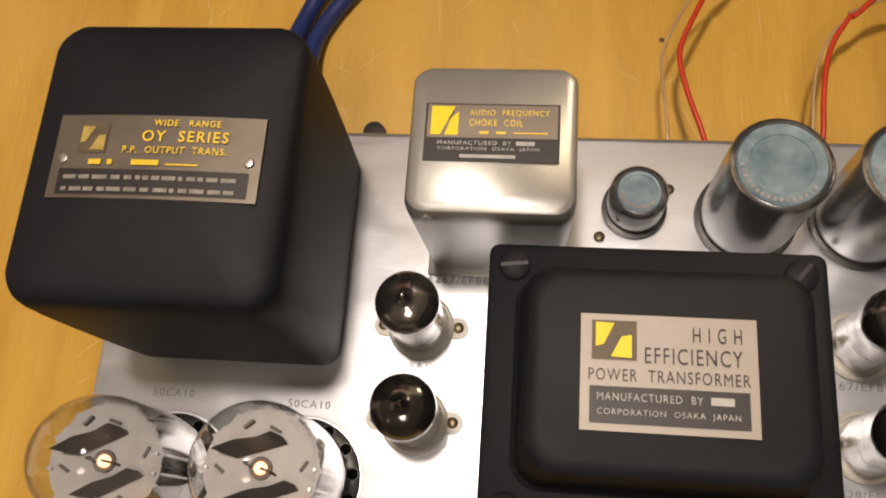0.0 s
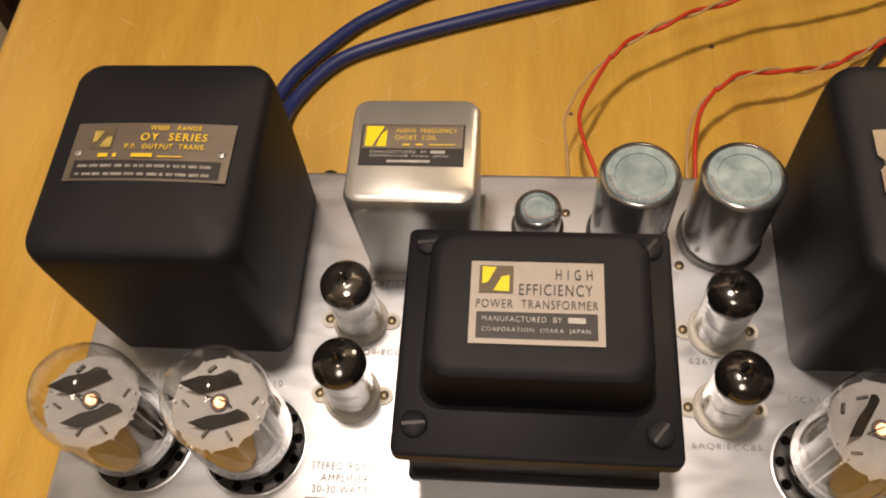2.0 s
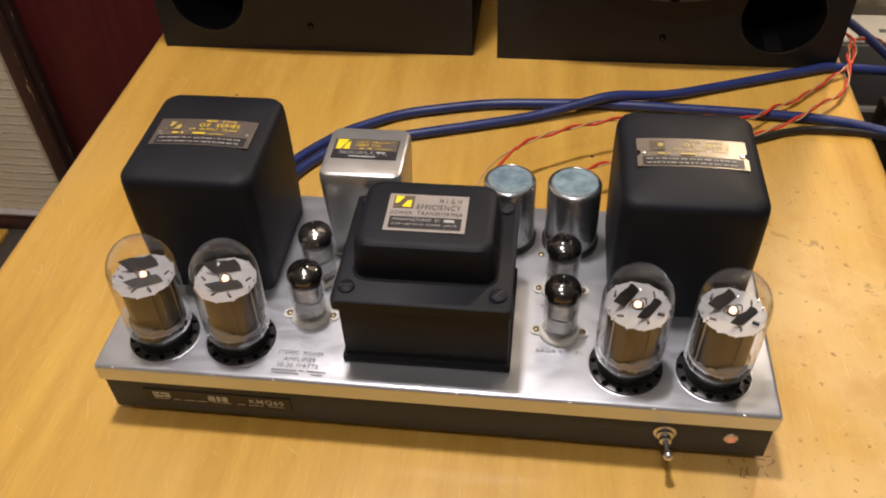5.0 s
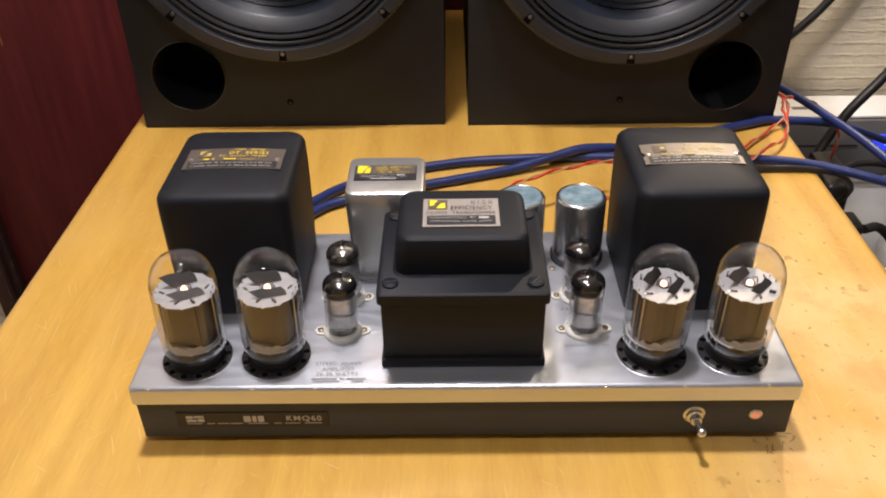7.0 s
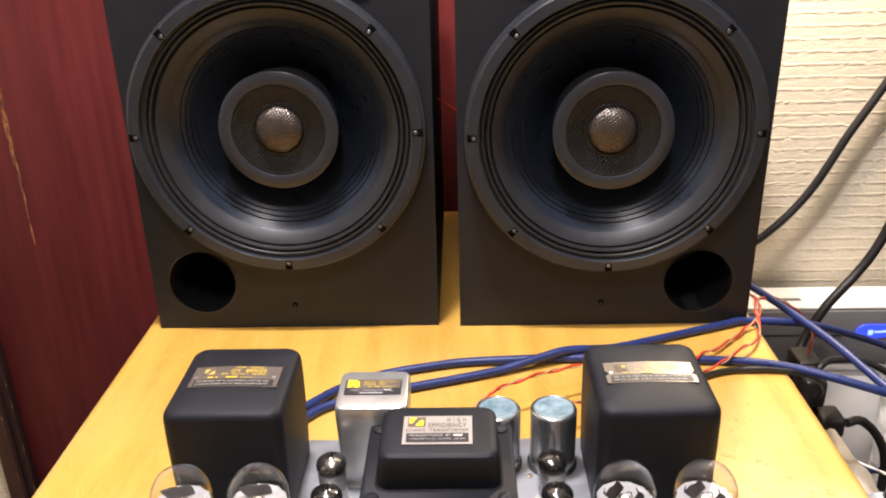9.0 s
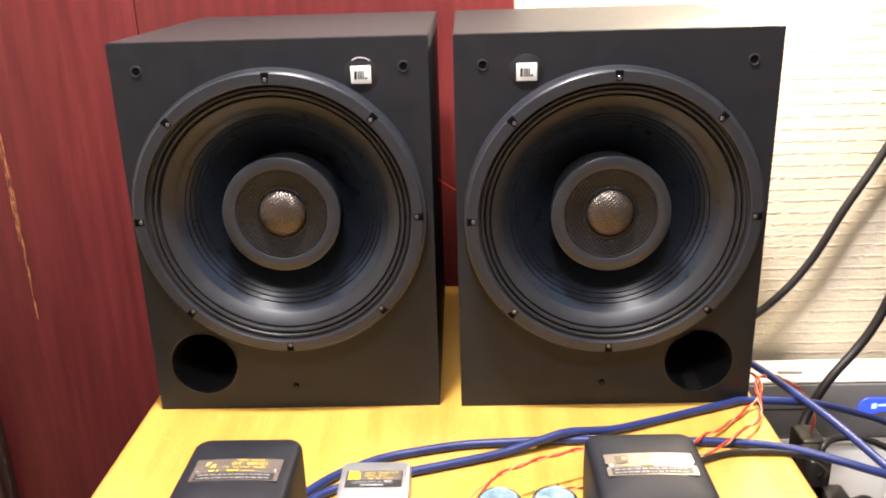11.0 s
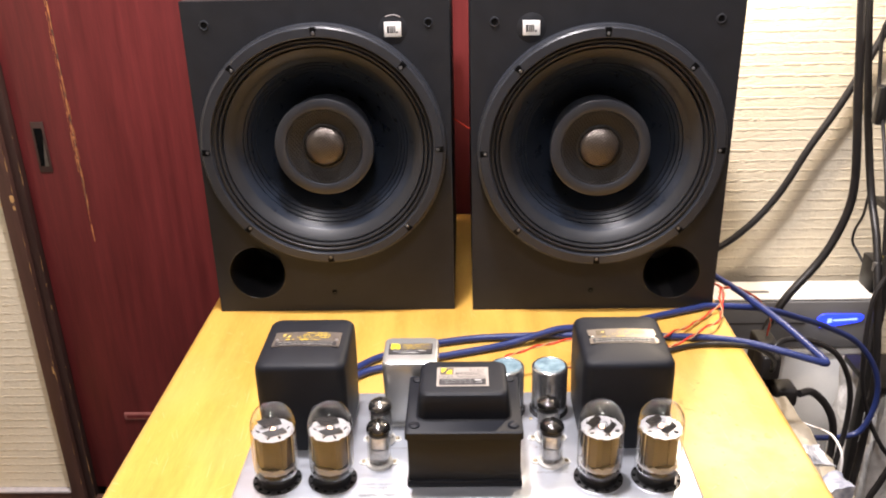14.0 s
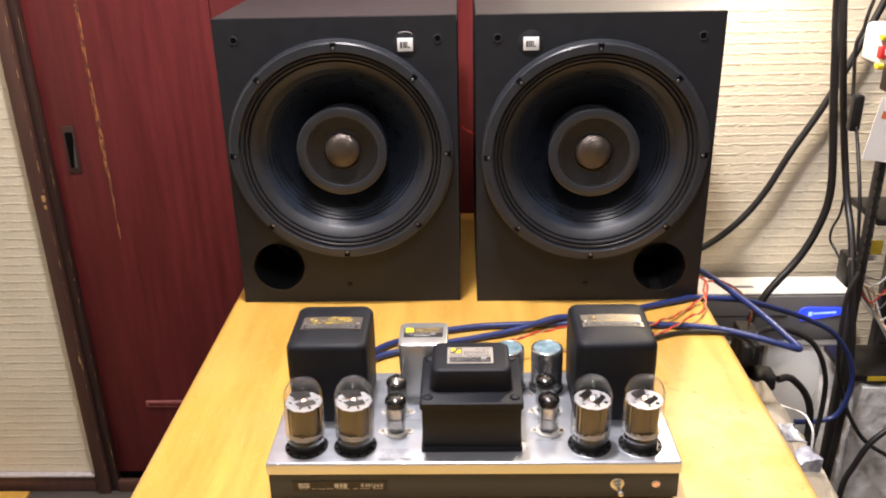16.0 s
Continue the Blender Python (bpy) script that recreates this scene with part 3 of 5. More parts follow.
board = tagged(link("wooden_board", box(-1.33, -1.023, 0.655, 0.867, FLOOR, FLOOR + 0.012, 0.002), M_TABLE), "flat honey-coloured wooden board lying on the floor", "board")

# ---- table ----
table = thing("table", pose(0, 0, FLOOR), "honey-coloured varnished wooden table, scratched, with rounded edges", "table")
bm = box(-0.365, 0.360, -0.30, 0.848, 0.668, 0.70, 0.0)
bmesh.ops.bevel(bm, geom=[e for e in bm.edges if abs(e.verts[0].co.z - e.verts[1].co.z) > 0.01], offset=0.035, segments=6, affect="EDGES", profile=0.5)
bmesh.ops.bevel(bm, geom=[e for e in bm.edges if abs(e.verts[0].co.z - e.verts[1].co.z) < 0.001 and len(e.link_faces) == 2 and abs(e.link_faces[0].normal.z) != abs(e.link_faces[1].normal.z)], offset=0.012, segments=5, affect="EDGES", profile=0.5)
part("tabletop", bm, M_TABLE, table)
for x, y, r in ((0.108, 0.305, 0.0019), (0.021, 0.252, 0.0014), (-0.240, 0.378, 0.0016)):
    bm = lathe([(0, 0.7002), (r * 0.7, 0.7003), (r, 0.70005)], 9)
    bm.transform(Matrix.Translation((x, y, 0)))
    part("knot", bm, M_FRAME, table, "tiny dark pin knot")
rng = random.Random(31)
bm = bmesh.new()
for k in range(15):
    x, y, a, w = 0.205 + rng.uniform(-0.010, 0.012), 0.001 + rng.uniform(-0.009, 0.008), rng.uniform(0, math.pi), rng.uniform(0.0010, 0.0026)
    join(bm, box(-w, w, -0.0002, 0.0002, 0.70002, 0.70012), Matrix.Translation((x, y, 0)) @ Matrix.Rotation(a, 4, "Z"))
part("varnish_crack", bm, M_FRAME, table, "dark cracks in the chipped varnish", smooth=0)
for a, b, c, d in ((-0.31, 0.31, -0.25, -0.23), (-0.31, 0.31, 0.80, 0.82), (-0.32, -0.30, -0.23, 0.80), (0.30, 0.32, -0.23, 0.80)):
    part("apron", box(a, b, c, d, 0.59, 0.668, 0.002), M_TABLE, table)
for x in (-0.30, 0.30):
    for y in (-0.23, 0.80):
        part("leg", box(x - 0.025, x + 0.025, y - 0.025, y + 0.025, 0, 0.59, 0.004), M_TABLE, table)

# ---- amplifier ----
H = 0.053
amp = thing("tube_amplifier", pose(0, 0, 0), "stereo tube amplifier on a brushed aluminium chassis, switched on", "amplifier")
bm = box(-0.2090, 0.2098, 0.0, 0.173, 0.0398, H, 0.0)
bmesh.ops.bevel(bm, geom=[e for e in bm.edges if max(v.co.z for v in e.verts) > H - 0.001], offset=0.0028, segments=4, affect="EDGES", profile=0.5)
part("top_plate", bm, M_ALU, amp, "brushed aluminium top plate with a folded lip")
rng = random.Random(12)
for x in (-0.196, -0.131, -0.092, 0.021, 0.088, 0.137, 0.188):
    w, d = rng.uniform(0.0007, 0.0016), rng.uniform(0.0006, 0.0012)
    part("lip_nick", box(x - w, x + w, -0.0001, d, H - 0.0008 - d, H - 0.0004, 0.0002), M_CHROME, amp, "bright nick in the plate's edge")
part("chassis_body", box(-0.2080, 0.2088, 0.004, 0.169, 0.0062, 0.0397, 0.001), M_PANEL, amp, "dark grey painted chassis body")
for x in (-0.185, 0.185):
    for y in (0.022, 0.152):
        bm = lathe([(0, 0), (0.007, 0), (0.008, 0.0064), (0, 0.0064)], 16)
        bm.transform(Matrix.Translation((x, y, 0)))
        part("foot", bm, M_FEET, amp)
# maker's strip on the front, its words as plain bars
part("name_strip", box(-0.184, -0.0865, 0.0032, 0.0039, 0.0165, 0.0285), M_INK, amp, "black name strip")
FRONT = Matrix.Translation((0, 0.0030, 0)) @ Matrix.Rotation(radians(90), 4, "X")
bm = bars([(-0.178, -0.1735, 0.0236, 0.0262), (-0.1728, -0.1665, 0.0242, 0.0262), (-0.178, -0.1712, 0.0208, 0.0230), (-0.1705, -0.1665, 0.0208, 0.0236), (-0.141, -0.1365, 0.0205, 0.0260), (-0.1355, -0.1328, 0.0205, 0.0260), (-0.1318, -0.128, 0.0205, 0.0260), (-0.178, -0.168, 0.0190, 0.0197), (-0.165, -0.160, 0.0190, 0.0197), (-0.158, -0.151, 0.0190, 0.0197), (-0.150, -0.142, 0.0190, 0.0197), (-0.139, -0.126, 0.0190, 0.0197), (-0.122, -0.117, 0.0190, 0.0197), (-0.115, -0.105, 0.0190, 0.0197), (-0.102, -0.091, 0.0190, 0.0197)], 0)
join(bm, lettering("KMQ60", 0.0225, 0.0055, -0.1135, 0.0205, 0, bold=0.02))
bm.transform(FRONT)
part("strip_print", bm, M_STRIP, amp, smooth=0)
# toggle switch and pilot lamp
bm = lathe([(0, 0), (0.0070, 0), (0.0070, 0.0012), (0.0054, 0.0018), (0.0052, 0.0036), (0.0036, 0.0041), (0.0036, 0.0074), (0, 0.0074)], 20, "y")
bm.transform(Matrix.Translation((0.147, 0.005, 0.0235)))
switch = part("toggle_switch", bm, M_CHROME, amp, "chromed toggle switch, lever level")
bm = sweep([(0.147, -0.002, 0.0235), (0.1472, -0.007, 0.0242), (0.1474, -0.0115, 0.0248)], 0.0019, 10, sub=3)
own = bmesh.new()
bmesh.ops.create_uvsphere(own, u_segments=12, v_segments=8, radius=0.0031)
join(bm, own, Matrix.Translation((0.1475, -0.0128, 0.0250)))
part("lever", bm, M_CHROME, switch)
bm = lathe([(0.0030, 0.0005), (0.0030, 0.0022), (0.0042, 0.0018), (0.0048, 0.0)], 18, "y")
bm.transform(Matrix.Translation((0.186, 0.005, 0.0235)))
bezel = part("pilot_lamp", bm, M_CHROME, amp, "small pilot lamp in a steel bezel, lit")
bm = lathe([(0, 0.0004), (0.0031, 0.0004), (0.0028, 0.0026), (0.0012, 0.0036), (0, 0.0038)], 14, "y")
bm.transform(Matrix.Translation((0.186, 0.005, 0.0235)))
part("lens", bm, M_NEON, bezel, "amber lens, lit")


def slotted_screw(radius, parent, x, y, z, material=M_BRASS, turn=0.4):
    bm = lathe([(0, 0), (radius, 0), (radius, radius * 0.35), (radius * 0.7, radius * 0.6), (0, radius * 0.65)], 12)
    bm.transform(Matrix.Translation((x, y, z)))
    s = part("screw", bm, material, parent)
    b2 = box(-radius * 0.75, radius * 0.75, -radius * 0.12, radius * 0.12, radius * 0.62, radius * 0.69)
    b2.transform(Matrix.Translation((x, y, z)) @ Matrix.Rotation(turn, 4, "Z"))
    s2 = part("slot", b2, M_INK, s, smooth=0) if parent is amp else None
    return s


def bent(bm, cx, half, drop):
    for v in bm.verts:
        v.co.z -= drop * ((v.co.x - cx) / half) ** 2
    return bm


# output transformers
def output_transformer(cx, px, yoff, worn):
    cy = 0.1166
    bm = loft([(H, 0.0398, 0.0432, 0.005), (H + 0.003, 0.0403, 0.0438, 0.006), (0.080, 0.0410, 0.0448, 0.007), (0.110, 0.0414, 0.0456, 0.0075), (0.132, 0.0414, 0.0460, 0.008), (0.1410, 0.0412, 0.0459, 0.008), (0.1440, 0.0408, 0.0456, 0.008), (0.1461, 0.0399, 0.0448, 0.008),
               (0.1476, 0.0384, 0.0433, 0.008), (0.1488, 0.0356, 0.0400, 0.008), (0.1504, 0.0275, 0.0310, 0.007), (0.1515, 0.0190, 0.0210, 0.006), (0.1519, 0.0100, 0.0100, 0.004)], 7)
    for v in bm.verts:
        # the sides bow outwards between the corners
        fx, fy = min(1.0, abs(v.co.x) / 0.0414), min(1.0, abs(v.co.y) / 0.0460)
        v.co.x += math.copysign(0.0030 * (1 - fy ** 2) * fx ** 6, v.co.x)
        v.co.y += math.copysign(0.0034 * (1 - fx ** 2) * fy ** 6, v.co.y)
    bm.transform(Matrix.Translation((cx, cy, 0)))
    tr = part("output_transformer", bm, M_CHAR, amp, "charcoal crackle-painted output transformer can with a crowned top", smooth=30)
    z, x0, x1, y0, y1 = 0.1514, px - 0.0322, px + 0.0322, 0.0985 + yoff, 0.1255 + yoff
    bm = bmesh.new()
    n = 10
    top, low = [], []
    for k in range(n + 1):
        f = k / n
        inset = (0.0018 if k == 0 else -0.0018) if worn and k in (0, n) else 0.0
        x = x0 + (x1 - x0) * f
        top.append([bm.verts.new((x + dx, y, z)) for dx, y in ((0, y0), (0, y0 + 0.0095), (inset, y0 + 0.0115), (inset, y0 + 0.0140), (0, y0 + 0.0158), (0, y1))])
    for a, b in zip(top, top[1:]):
        for j in range(5):
            bm.faces.new((a[j], b[j], b[j + 1], a[j + 1]))
    ext = bmesh.ops.extrude_face_region(bm, geom=bm.faces[:])
    bmesh.ops.translate(bm, verts=[v for v in ext["geom"] if isinstance(v, bmesh.types.BMVert)], vec=(0, 0, 0.0007))
    part("nameplate", bent(bm, cx, 0.032, 0.0012), M_PLATE, tr, "scuffed aluminium nameplate")
    zt = z + 0.0010

    def put(name, bm, material):
        part(name, bent(bm, cx, 0.032, 0.0012), material, tr, smooth=0)

    put("black_field", flat(x0 + 0.003, x1 - 0.003, y0 + 0.0012, y0 + 0.0092, zt), M_INK)
    rows = []
    rg = random.Random(int(cx * 1000) + 5)
    for yy in (y0 + 0.0020, y0 + 0.0058):
        x = x0 + 0.005
        while x < x1 - 0.008:
            w = rg.uniform(0.0012, 0.0045)
            rows.append((x, x + w, yy, yy + 0.0013))
            x += w + rg.uniform(0.0006, 0.0014)
    put("field_print", bars(rows, zt + 0.0003), M_DIMINK)
    put("emblem_ground", flat(x0 + 0.0075, x0 + 0.0165, y0 + 0.0145, y0 + 0.0242, zt, n=3), M_BROWN)
    put("emblem", cut_emblem(x0 + 0.0082, y0 + 0.0152, 0.0078, zt + 0.0003), M_DULLGOLD if not worn else M_BROWN)
    if worn:
        put("emblem_rest", flat(x0 + 0.0125, x0 + 0.0155, y0 + 0.0185, y0 + 0.0215, zt + 0.0004, n=2), M_DULLGOLD)
    words = bmesh.new()
    join(words, lettering("WIDE   RANGE", 0.0205, 0.0021, x0 + 0.0305, y0 + 0.0233, zt + 0.0003, bold=0.012))
    join(words, lettering("OY  SERIES", 0.0265, 0.0036, x0 + 0.0275, y0 + 0.0182, zt + 0.0003, bold=0.012))
    join(words, lettering("P.P.  OUTPUT  TRANS.", 0.0320, 0.0023, x0 + 0.0220, y0 + 0.0143, zt + 0.0003, bold=0.012))
    bars([(x0 + 0.012, x0 + 0.016, y0 + 0.0105, y0 + 0.0122), (x0 + 0.018, x0 + 0.0195, y0 + 0.0105, y0 + 0.0122), (x0 + 0.0255, x0 + 0.034, y0 + 0.0105, y0 + 0.0122), (x0 + 0.036, x0 + 0.046, y0 + 0.0106, y0 + 0.0111)], zt + 0.0003, words)
    put("gold_lettering", words, M_DULLGOLD if worn else M_GOLD)
    for x in (x0 + 0.0035, x1 - 0.0035):
        bm = lathe([(0, 0), (0.0018, 0), (0.0014, 0.0008), (0, 0.0011)], 10)
        bm.transform(Matrix.Translation((x, y0 + 0.0125, z - 0.0004)))
        part("rivet", bm, M_CHROME, tr)
    return tr


output_transformer(-0.1515, -0.1500, 0.0026, False)
output_transformer(0.1520, 0.1520, 0.0032, True)

# power transformer
pt = part("power_transformer", box(-0.050, 0.050, 0.020, 0.101, H + 0.006, 0.1095, 0.001), M_CORE, amp, "charcoal-painted power transformer with a raised top cover")
part("lower_lip", box(-0.0515, 0.0515, 0.0175, 0.1030, H, H + 0.0065, 0.0012), M_CHAR, pt)
bm = loft([(0.1085, 0.0515, 0.0462, 0.003), (0.1150, 0.0515, 0.0462, 0.003), (0.1160, 0.0505, 0.0452, 0.003)], 3)
bm.transform(Matrix.Translation((0, 0.0575, 0)))
part("cover_flange", bm, M_CHAR, pt)
bm = loft([(0.1158, 0.0430, 0.0325, 0.009), (0.1172, 0.0412, 0.0308, 0.008), (0.1300, 0.0403, 0.0301, 0.008), (0.1375, 0.0396, 0.0294, 0.0085), (0.1402, 0.0386, 0.0284, 0.009), (0.1415, 0.0370, 0.0267, 0.009), (0.1420, 0.0348, 0.0245, 0.009)], 7)
bm.transform(Matrix.Translation((0, 0.0605, 0)))
part("raised_cover", bm, M_CHAR, pt, smooth=30)
for x in (-0.0435, 0.0435):
    for y in (0.0225, 0.0965):
        b = lathe([(0, 0), (0.0050, 0), (0.0050, 0.0012), (0.0040, 0.0020), (0, 0.0021)], 18)
        b.transform(Matrix.Translation((x, y, 0.1158)))
        part("bolt", b, M_CHAR, pt)
        b = box(-0.0042, 0.0042, -0.0006, 0.0006, 0.0020, 0.00235)
        b.transform(Matrix.Translation((x, y, 0.1158)) @ Matrix.Rotation(0.5 + x * 9, 4, "Z"))
        part("bolt_slot", b, M_INK, pt, smooth=0)
x0, x1, y0, y1, z = -0.0240, 0.0226, 0.0436, 0.0752, 0.1421
part("nameplate", box(x0, x1, y0, y1, z, z + 0.0006), M_LIGHTPLATE, pt, "aluminium nameplate with black print")
z += 0.0009
part("black_field", flat(x0 + 0.0025, x1 - 0.0025, y0 + 0.0020, y0 + 0.0118, z, n=1), M_INK, pt, smooth=0)
part("emblem_ground", flat(x0 + 0.0030, x0 + 0.0150, y0 + 0.0190, y0 + 0.0298, z, n=1), M_BROWN, pt, smooth=0)
part("emblem", cut_emblem(x0 + 0.0040, y0 + 0.0196, 0.0096, z + 0.0003), M_YELLOW, pt, "yellow emblem", smooth=0)
words = bmesh.new()
join(words, lettering("H I G H", 0.0128, 0.0042, x1 - 0.0040, y0 + 0.0246, z, "RIGHT"))
join(words, lettering("EFFICIENCY", 0.0255, 0.0044, x1 - 0.0040, y0 + 0.0184, z, "RIGHT"))
join(words, lettering("POWER  TRANSFORMER", 0.0422, 0.0033, x0 + 0.0022, y0 + 0.0133, z))
part("black_lettering", words, M_INK, pt, smooth=0)
words = bmesh.new()
join(words, lettering("MANUFACTURED  BY", 0.0275, 0.0021, x0 + 0.0045, y0 + 0.0080, z + 0.0003))
bars([(x0 + 0.0340, x0 + 0.0400, y0 + 0.0080, y0 + 0.0101)], z + 0.0003, words)
join(words, lettering("CORPORATION  OSAKA  JAPAN", 0.0370, 0.0021, x0 + 0.0045, y0 + 0.0038, z + 0.0003))
part("silver_lettering", words, M_PALE, pt, smooth=0)

# choke
bm = loft([(H, 0.0250, 0.0222, 0.004), (0.1150, 0.0270, 0.0258, 0.005), (0.1228, 0.0272, 0.0262, 0.0055), (0.1253, 0.0264, 0.0254, 0.006), (0.1263, 0.0250, 0.0239, 0.006)], 5)
bm.transform(Matrix.Translation((-0.0522, 0.1357, 0)))
ck = part("choke_coil", bm, M_SILVER, amp, "silver-painted choke coil can", smooth=35)
part("base_flange", box(-0.0790, -0.0250, 0.1105, 0.1595, H, H + 0.0015, 0.0005), M_SILVER, ck)
x0, x1, y0, y1, z = -0.0750, -0.0310, 0.1228, 0.1470, 0.1264
part("nameplate", box(x0, x1, y0, y1, z, z + 0.0005), M_INK, ck, "choke nameplate")
z += 0.0008
part("plate_ground", flat(x0 + 0.0008, x1 - 0.0008, y0 + 0.0095, y1 - 0.0008, z, n=1), M_PLATE, ck, smooth=0)
part("emblem", flat(x0 + 0.0020, x0 + 0.0110, y0 + 0.0105, y1 - 0.0015, z + 0.0002, n=1), M_YELLOW, ck, "yellow emblem", smooth=0)
b = bmesh.new()
b.faces.new([b.verts.new((x0 + px, y0 + py, z + 0.0004)) for px, py in ((0.0052, 0.0105), (0.0066, 0.0105), (0.0098, 0.0225), (0.0110, 0.0225), (0.0110, 0.0205), (0.0075, 0.0165))])
part("emblem_slash", b, M_PLATE, ck, smooth=0)
words = lettering("AUDIO  FREQUENCY", 0.0260, 0.0028, x0 + 0.0145, y0 + 0.0185, z + 0.0002)
join(words, lettering("CHOKE  COIL", 0.0175, 0.0028, x0 + 0.0145, y0 + 0.0145, z + 0.0002))
bars([(x0 + 0.0180, x0 + 0.0210, y0 + 0.0112, y0 + 0.0122), (x0 + 0.0235, x0 + 0.0265, y0 + 0.0112, y0 + 0.0122), (x0 + 0.0290, x0 + 0.0400, y0 + 0.0114, y0 + 0.0119)], z + 0.0002, words)
part("gold_lettering", words, M_GOLD, ck, smooth=0)
words = lettering("MANUFACTURED  BY", 0.0240, 0.0017, x0 + 0.0045, y0 + 0.0066, z)
bars([(x0 + 0.0300, x0 + 0.0360, y0 + 0.0066, y0 + 0.0083)], z, words)
join(words, lettering("CORPORATION  OSAKA  JAPAN", 0.0330, 0.0017, x0 + 0.0045, y0 + 0.0040, z))
bars([(x0 + 0.0120, x0 + 0.0300, y0 + 0.0012, y0 + 0.0026)], z, words)
part("silver_lettering", words, M_PALE, ck, smooth=0)
shrink = Matrix.Translation((-0.0524, 0.1372, 0)) @ Matrix.Diagonal((0.985, 0.84, 1.0, 1.0)) @ Matrix.Translation((0.0530, -0.1349, 0))
for ob in ck.children:
    if not ob.name.startswith("base_flange"):
        ob.data.transform(shrink)


# electrolytic cans
def capacitor(cx, cy, r, top, label):
    bm = lathe([(0, H), (r, H), (r, top - 0.002), (r - 0.0008, top - 0.0006), (r - 0.002, top), (r - 0.0026, top - 0.0004), (r - 0.0030, top - 0.0011), (0, top - 0.0011)], 40)
    bm.transform(Matrix.Translation((cx, cy, 0)))
    c = part("capacitor", bm, M_CAN, amp, label)
    bm = lathe([(0, top - 0.0010), (r - 0.0029, top - 0.0010), (r - 0.0031, top - 0.0003), (r * 0.62, top - 0.0004), (r * 0.60, top - 0.0008), (0, top - 0.0007)], 36)
    bm.transform(Matrix.Translation((cx, cy, 0)))
    part("top_disc", bm, M_CANTOP, c, "blue-grey film disc")
    bm = bmesh.new()
    rg = random.Random(int(cx * 999))
    for k in range(16):
        a = math.pi * (1.02 + 0.050 * k)
        own = box(-0.0007, 0.0007, -0.0006, 0.0006, 0, 0.0001)
        join(bm, own, Matrix.Translation((cx + (r - 0.0044) * math.cos(a), cy + (r - 0.0044) * math.sin(a), top + 0.0001)) @ Matrix.Rotation(a + rg.uniform(-0.3, 0.3), 4, "Z"))
    part("rim_print", bm, M_GREYINK, c, smooth=0)
    bm = lathe([(r, H), (r + 0.0016, H), (r + 0.0016, H + 0.003), (r, H + 0.0032)], 36)
    bm.transform(Matrix.Translation((cx, cy, 0)))
    part("clamp_ring", bm, M_BLACK, c, "black clamp ring")
    return c


capacitor(0.0432, 0.1385, 0.0176, 0.1060, "tall aluminium electrolytic can with a blue-grey top")
capacitor(0.0862, 0.1385, 0.0180, 0.1060, "tall aluminium electrolytic can with a blue-grey top")
capacitor(0.0008, 0.1410, 0.0110, 0.0730, "short aluminium electrolytic can with a blue-grey top")
for x, y in ((0.067, 0.1225), (0.0145, 0.1500), (-0.0125, 0.1290)):
    slotted_screw(0.0022, amp, x, y, H)


# printed words on the top plate
def plate_words(name, items, material=M_GREYINK):
    bm = bmesh.new()
    for text, w, h, x, y in items:
        join(bm, lettering(text, w, h, x, y, H + 0.0005))
    return bm, name, material


bm, name, material = plate_words("legend", [("STEREO  POWER", 0.0290, 0.0032, -0.0938, 0.0200), ("AMPLIFIER", 0.0205, 0.0032, -0.0892, 0.0150), ("30-30 WATTS", 0.0260, 0.0032, -0.0925, 0.0102)])
bars([(-0.0950, -0.0790, 0.0072, 0.0082), (-0.0775, -0.0745, 0.0072, 0.0082), (-0.0730, -0.0610, 0.0072, 0.0082), (-0.0940, -0.0775, 0.0050, 0.0060), (-0.0700, -0.0625, 0.0050, 0.0060)], H + 0.0005, bm)
part("printed_legend", bm, M_GREYINK, amp, "grey printed words on the plate", smooth=0)
for text, w, x, y in (("6AQ8/ECC85", 0.0285, 0.0665, 0.0355), ("6267/EF86", 0.0240, 0.0680, 0.0735), ("6AQ8/ECC85", 0.0285, -0.0835, 0.0725), ("6267/EF86", 0.0240, -0.0790, 0.1075), ("50CA10", 0.0165, -0.1830, 0.0575), ("50CA10", 0.0165, -0.1290, 0.0560), ("50CA10", 0.0165, 0.1080, 0.0575), ("50CA10", 0.0165, 0.1620, 0.0575)):
    part("printed_type", lettering(text, w, 0.0030, x, y, H + 0.0005), M_GREYINK, amp, smooth=0)


# big tube sockets: open ring of spokes over a dark well
def vent_ring(cx, cy):
    bm = lathe([(0.0160, 0.0002), (0.0222, 0.0002), (0.0222, 0.0007), (0.0218, 0.0010), (0.0170, 0.0010), (0.0168, 0.0030), (0.0160, 0.0030)], 44)
    bm.transform(Matrix.Translation((cx, cy, H)))
    s = part("tube_socket", bm, M_SOCKET, amp, "black ring socket with ventilation holes")
    b = lathe([(0.0223, 0.0001), (0.0232, 0.0001), (0.0230, 0.0002), (0.0223, 0.0002)], 44)
    b.transform(Matrix.Translation((cx, cy, H)))
    part("socket_edge", b, M_ALU, s, "turned edge of the socket opening")
    for k in range(13):
        a = 2 * math.pi * (k + 0.3) / 13
        at = Matrix.Translation((cx + 0.0196 * math.cos(a), cy + 0.0196 * math.sin(a), H + 0.0009))
        b = lathe([(0.0021, 0.0), (0.0022, 0.0004), (0.0024, 0.0004), (0.0026, 0.0)], 12)
        join(b, lathe([(0, 0.0002), (0.0022, 0.0002)], 12))
        b.transform(at)
        part("vent_hole", b, M_HOLE, s)
        # black disc paints the dark bore; the ring is not pierced
        b = lathe([(0, 0.00025), (0.00215, 0.00025), (0.00215, 0.0003), (0, 0.0003)], 10)
        b.transform(at)
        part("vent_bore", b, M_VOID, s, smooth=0)


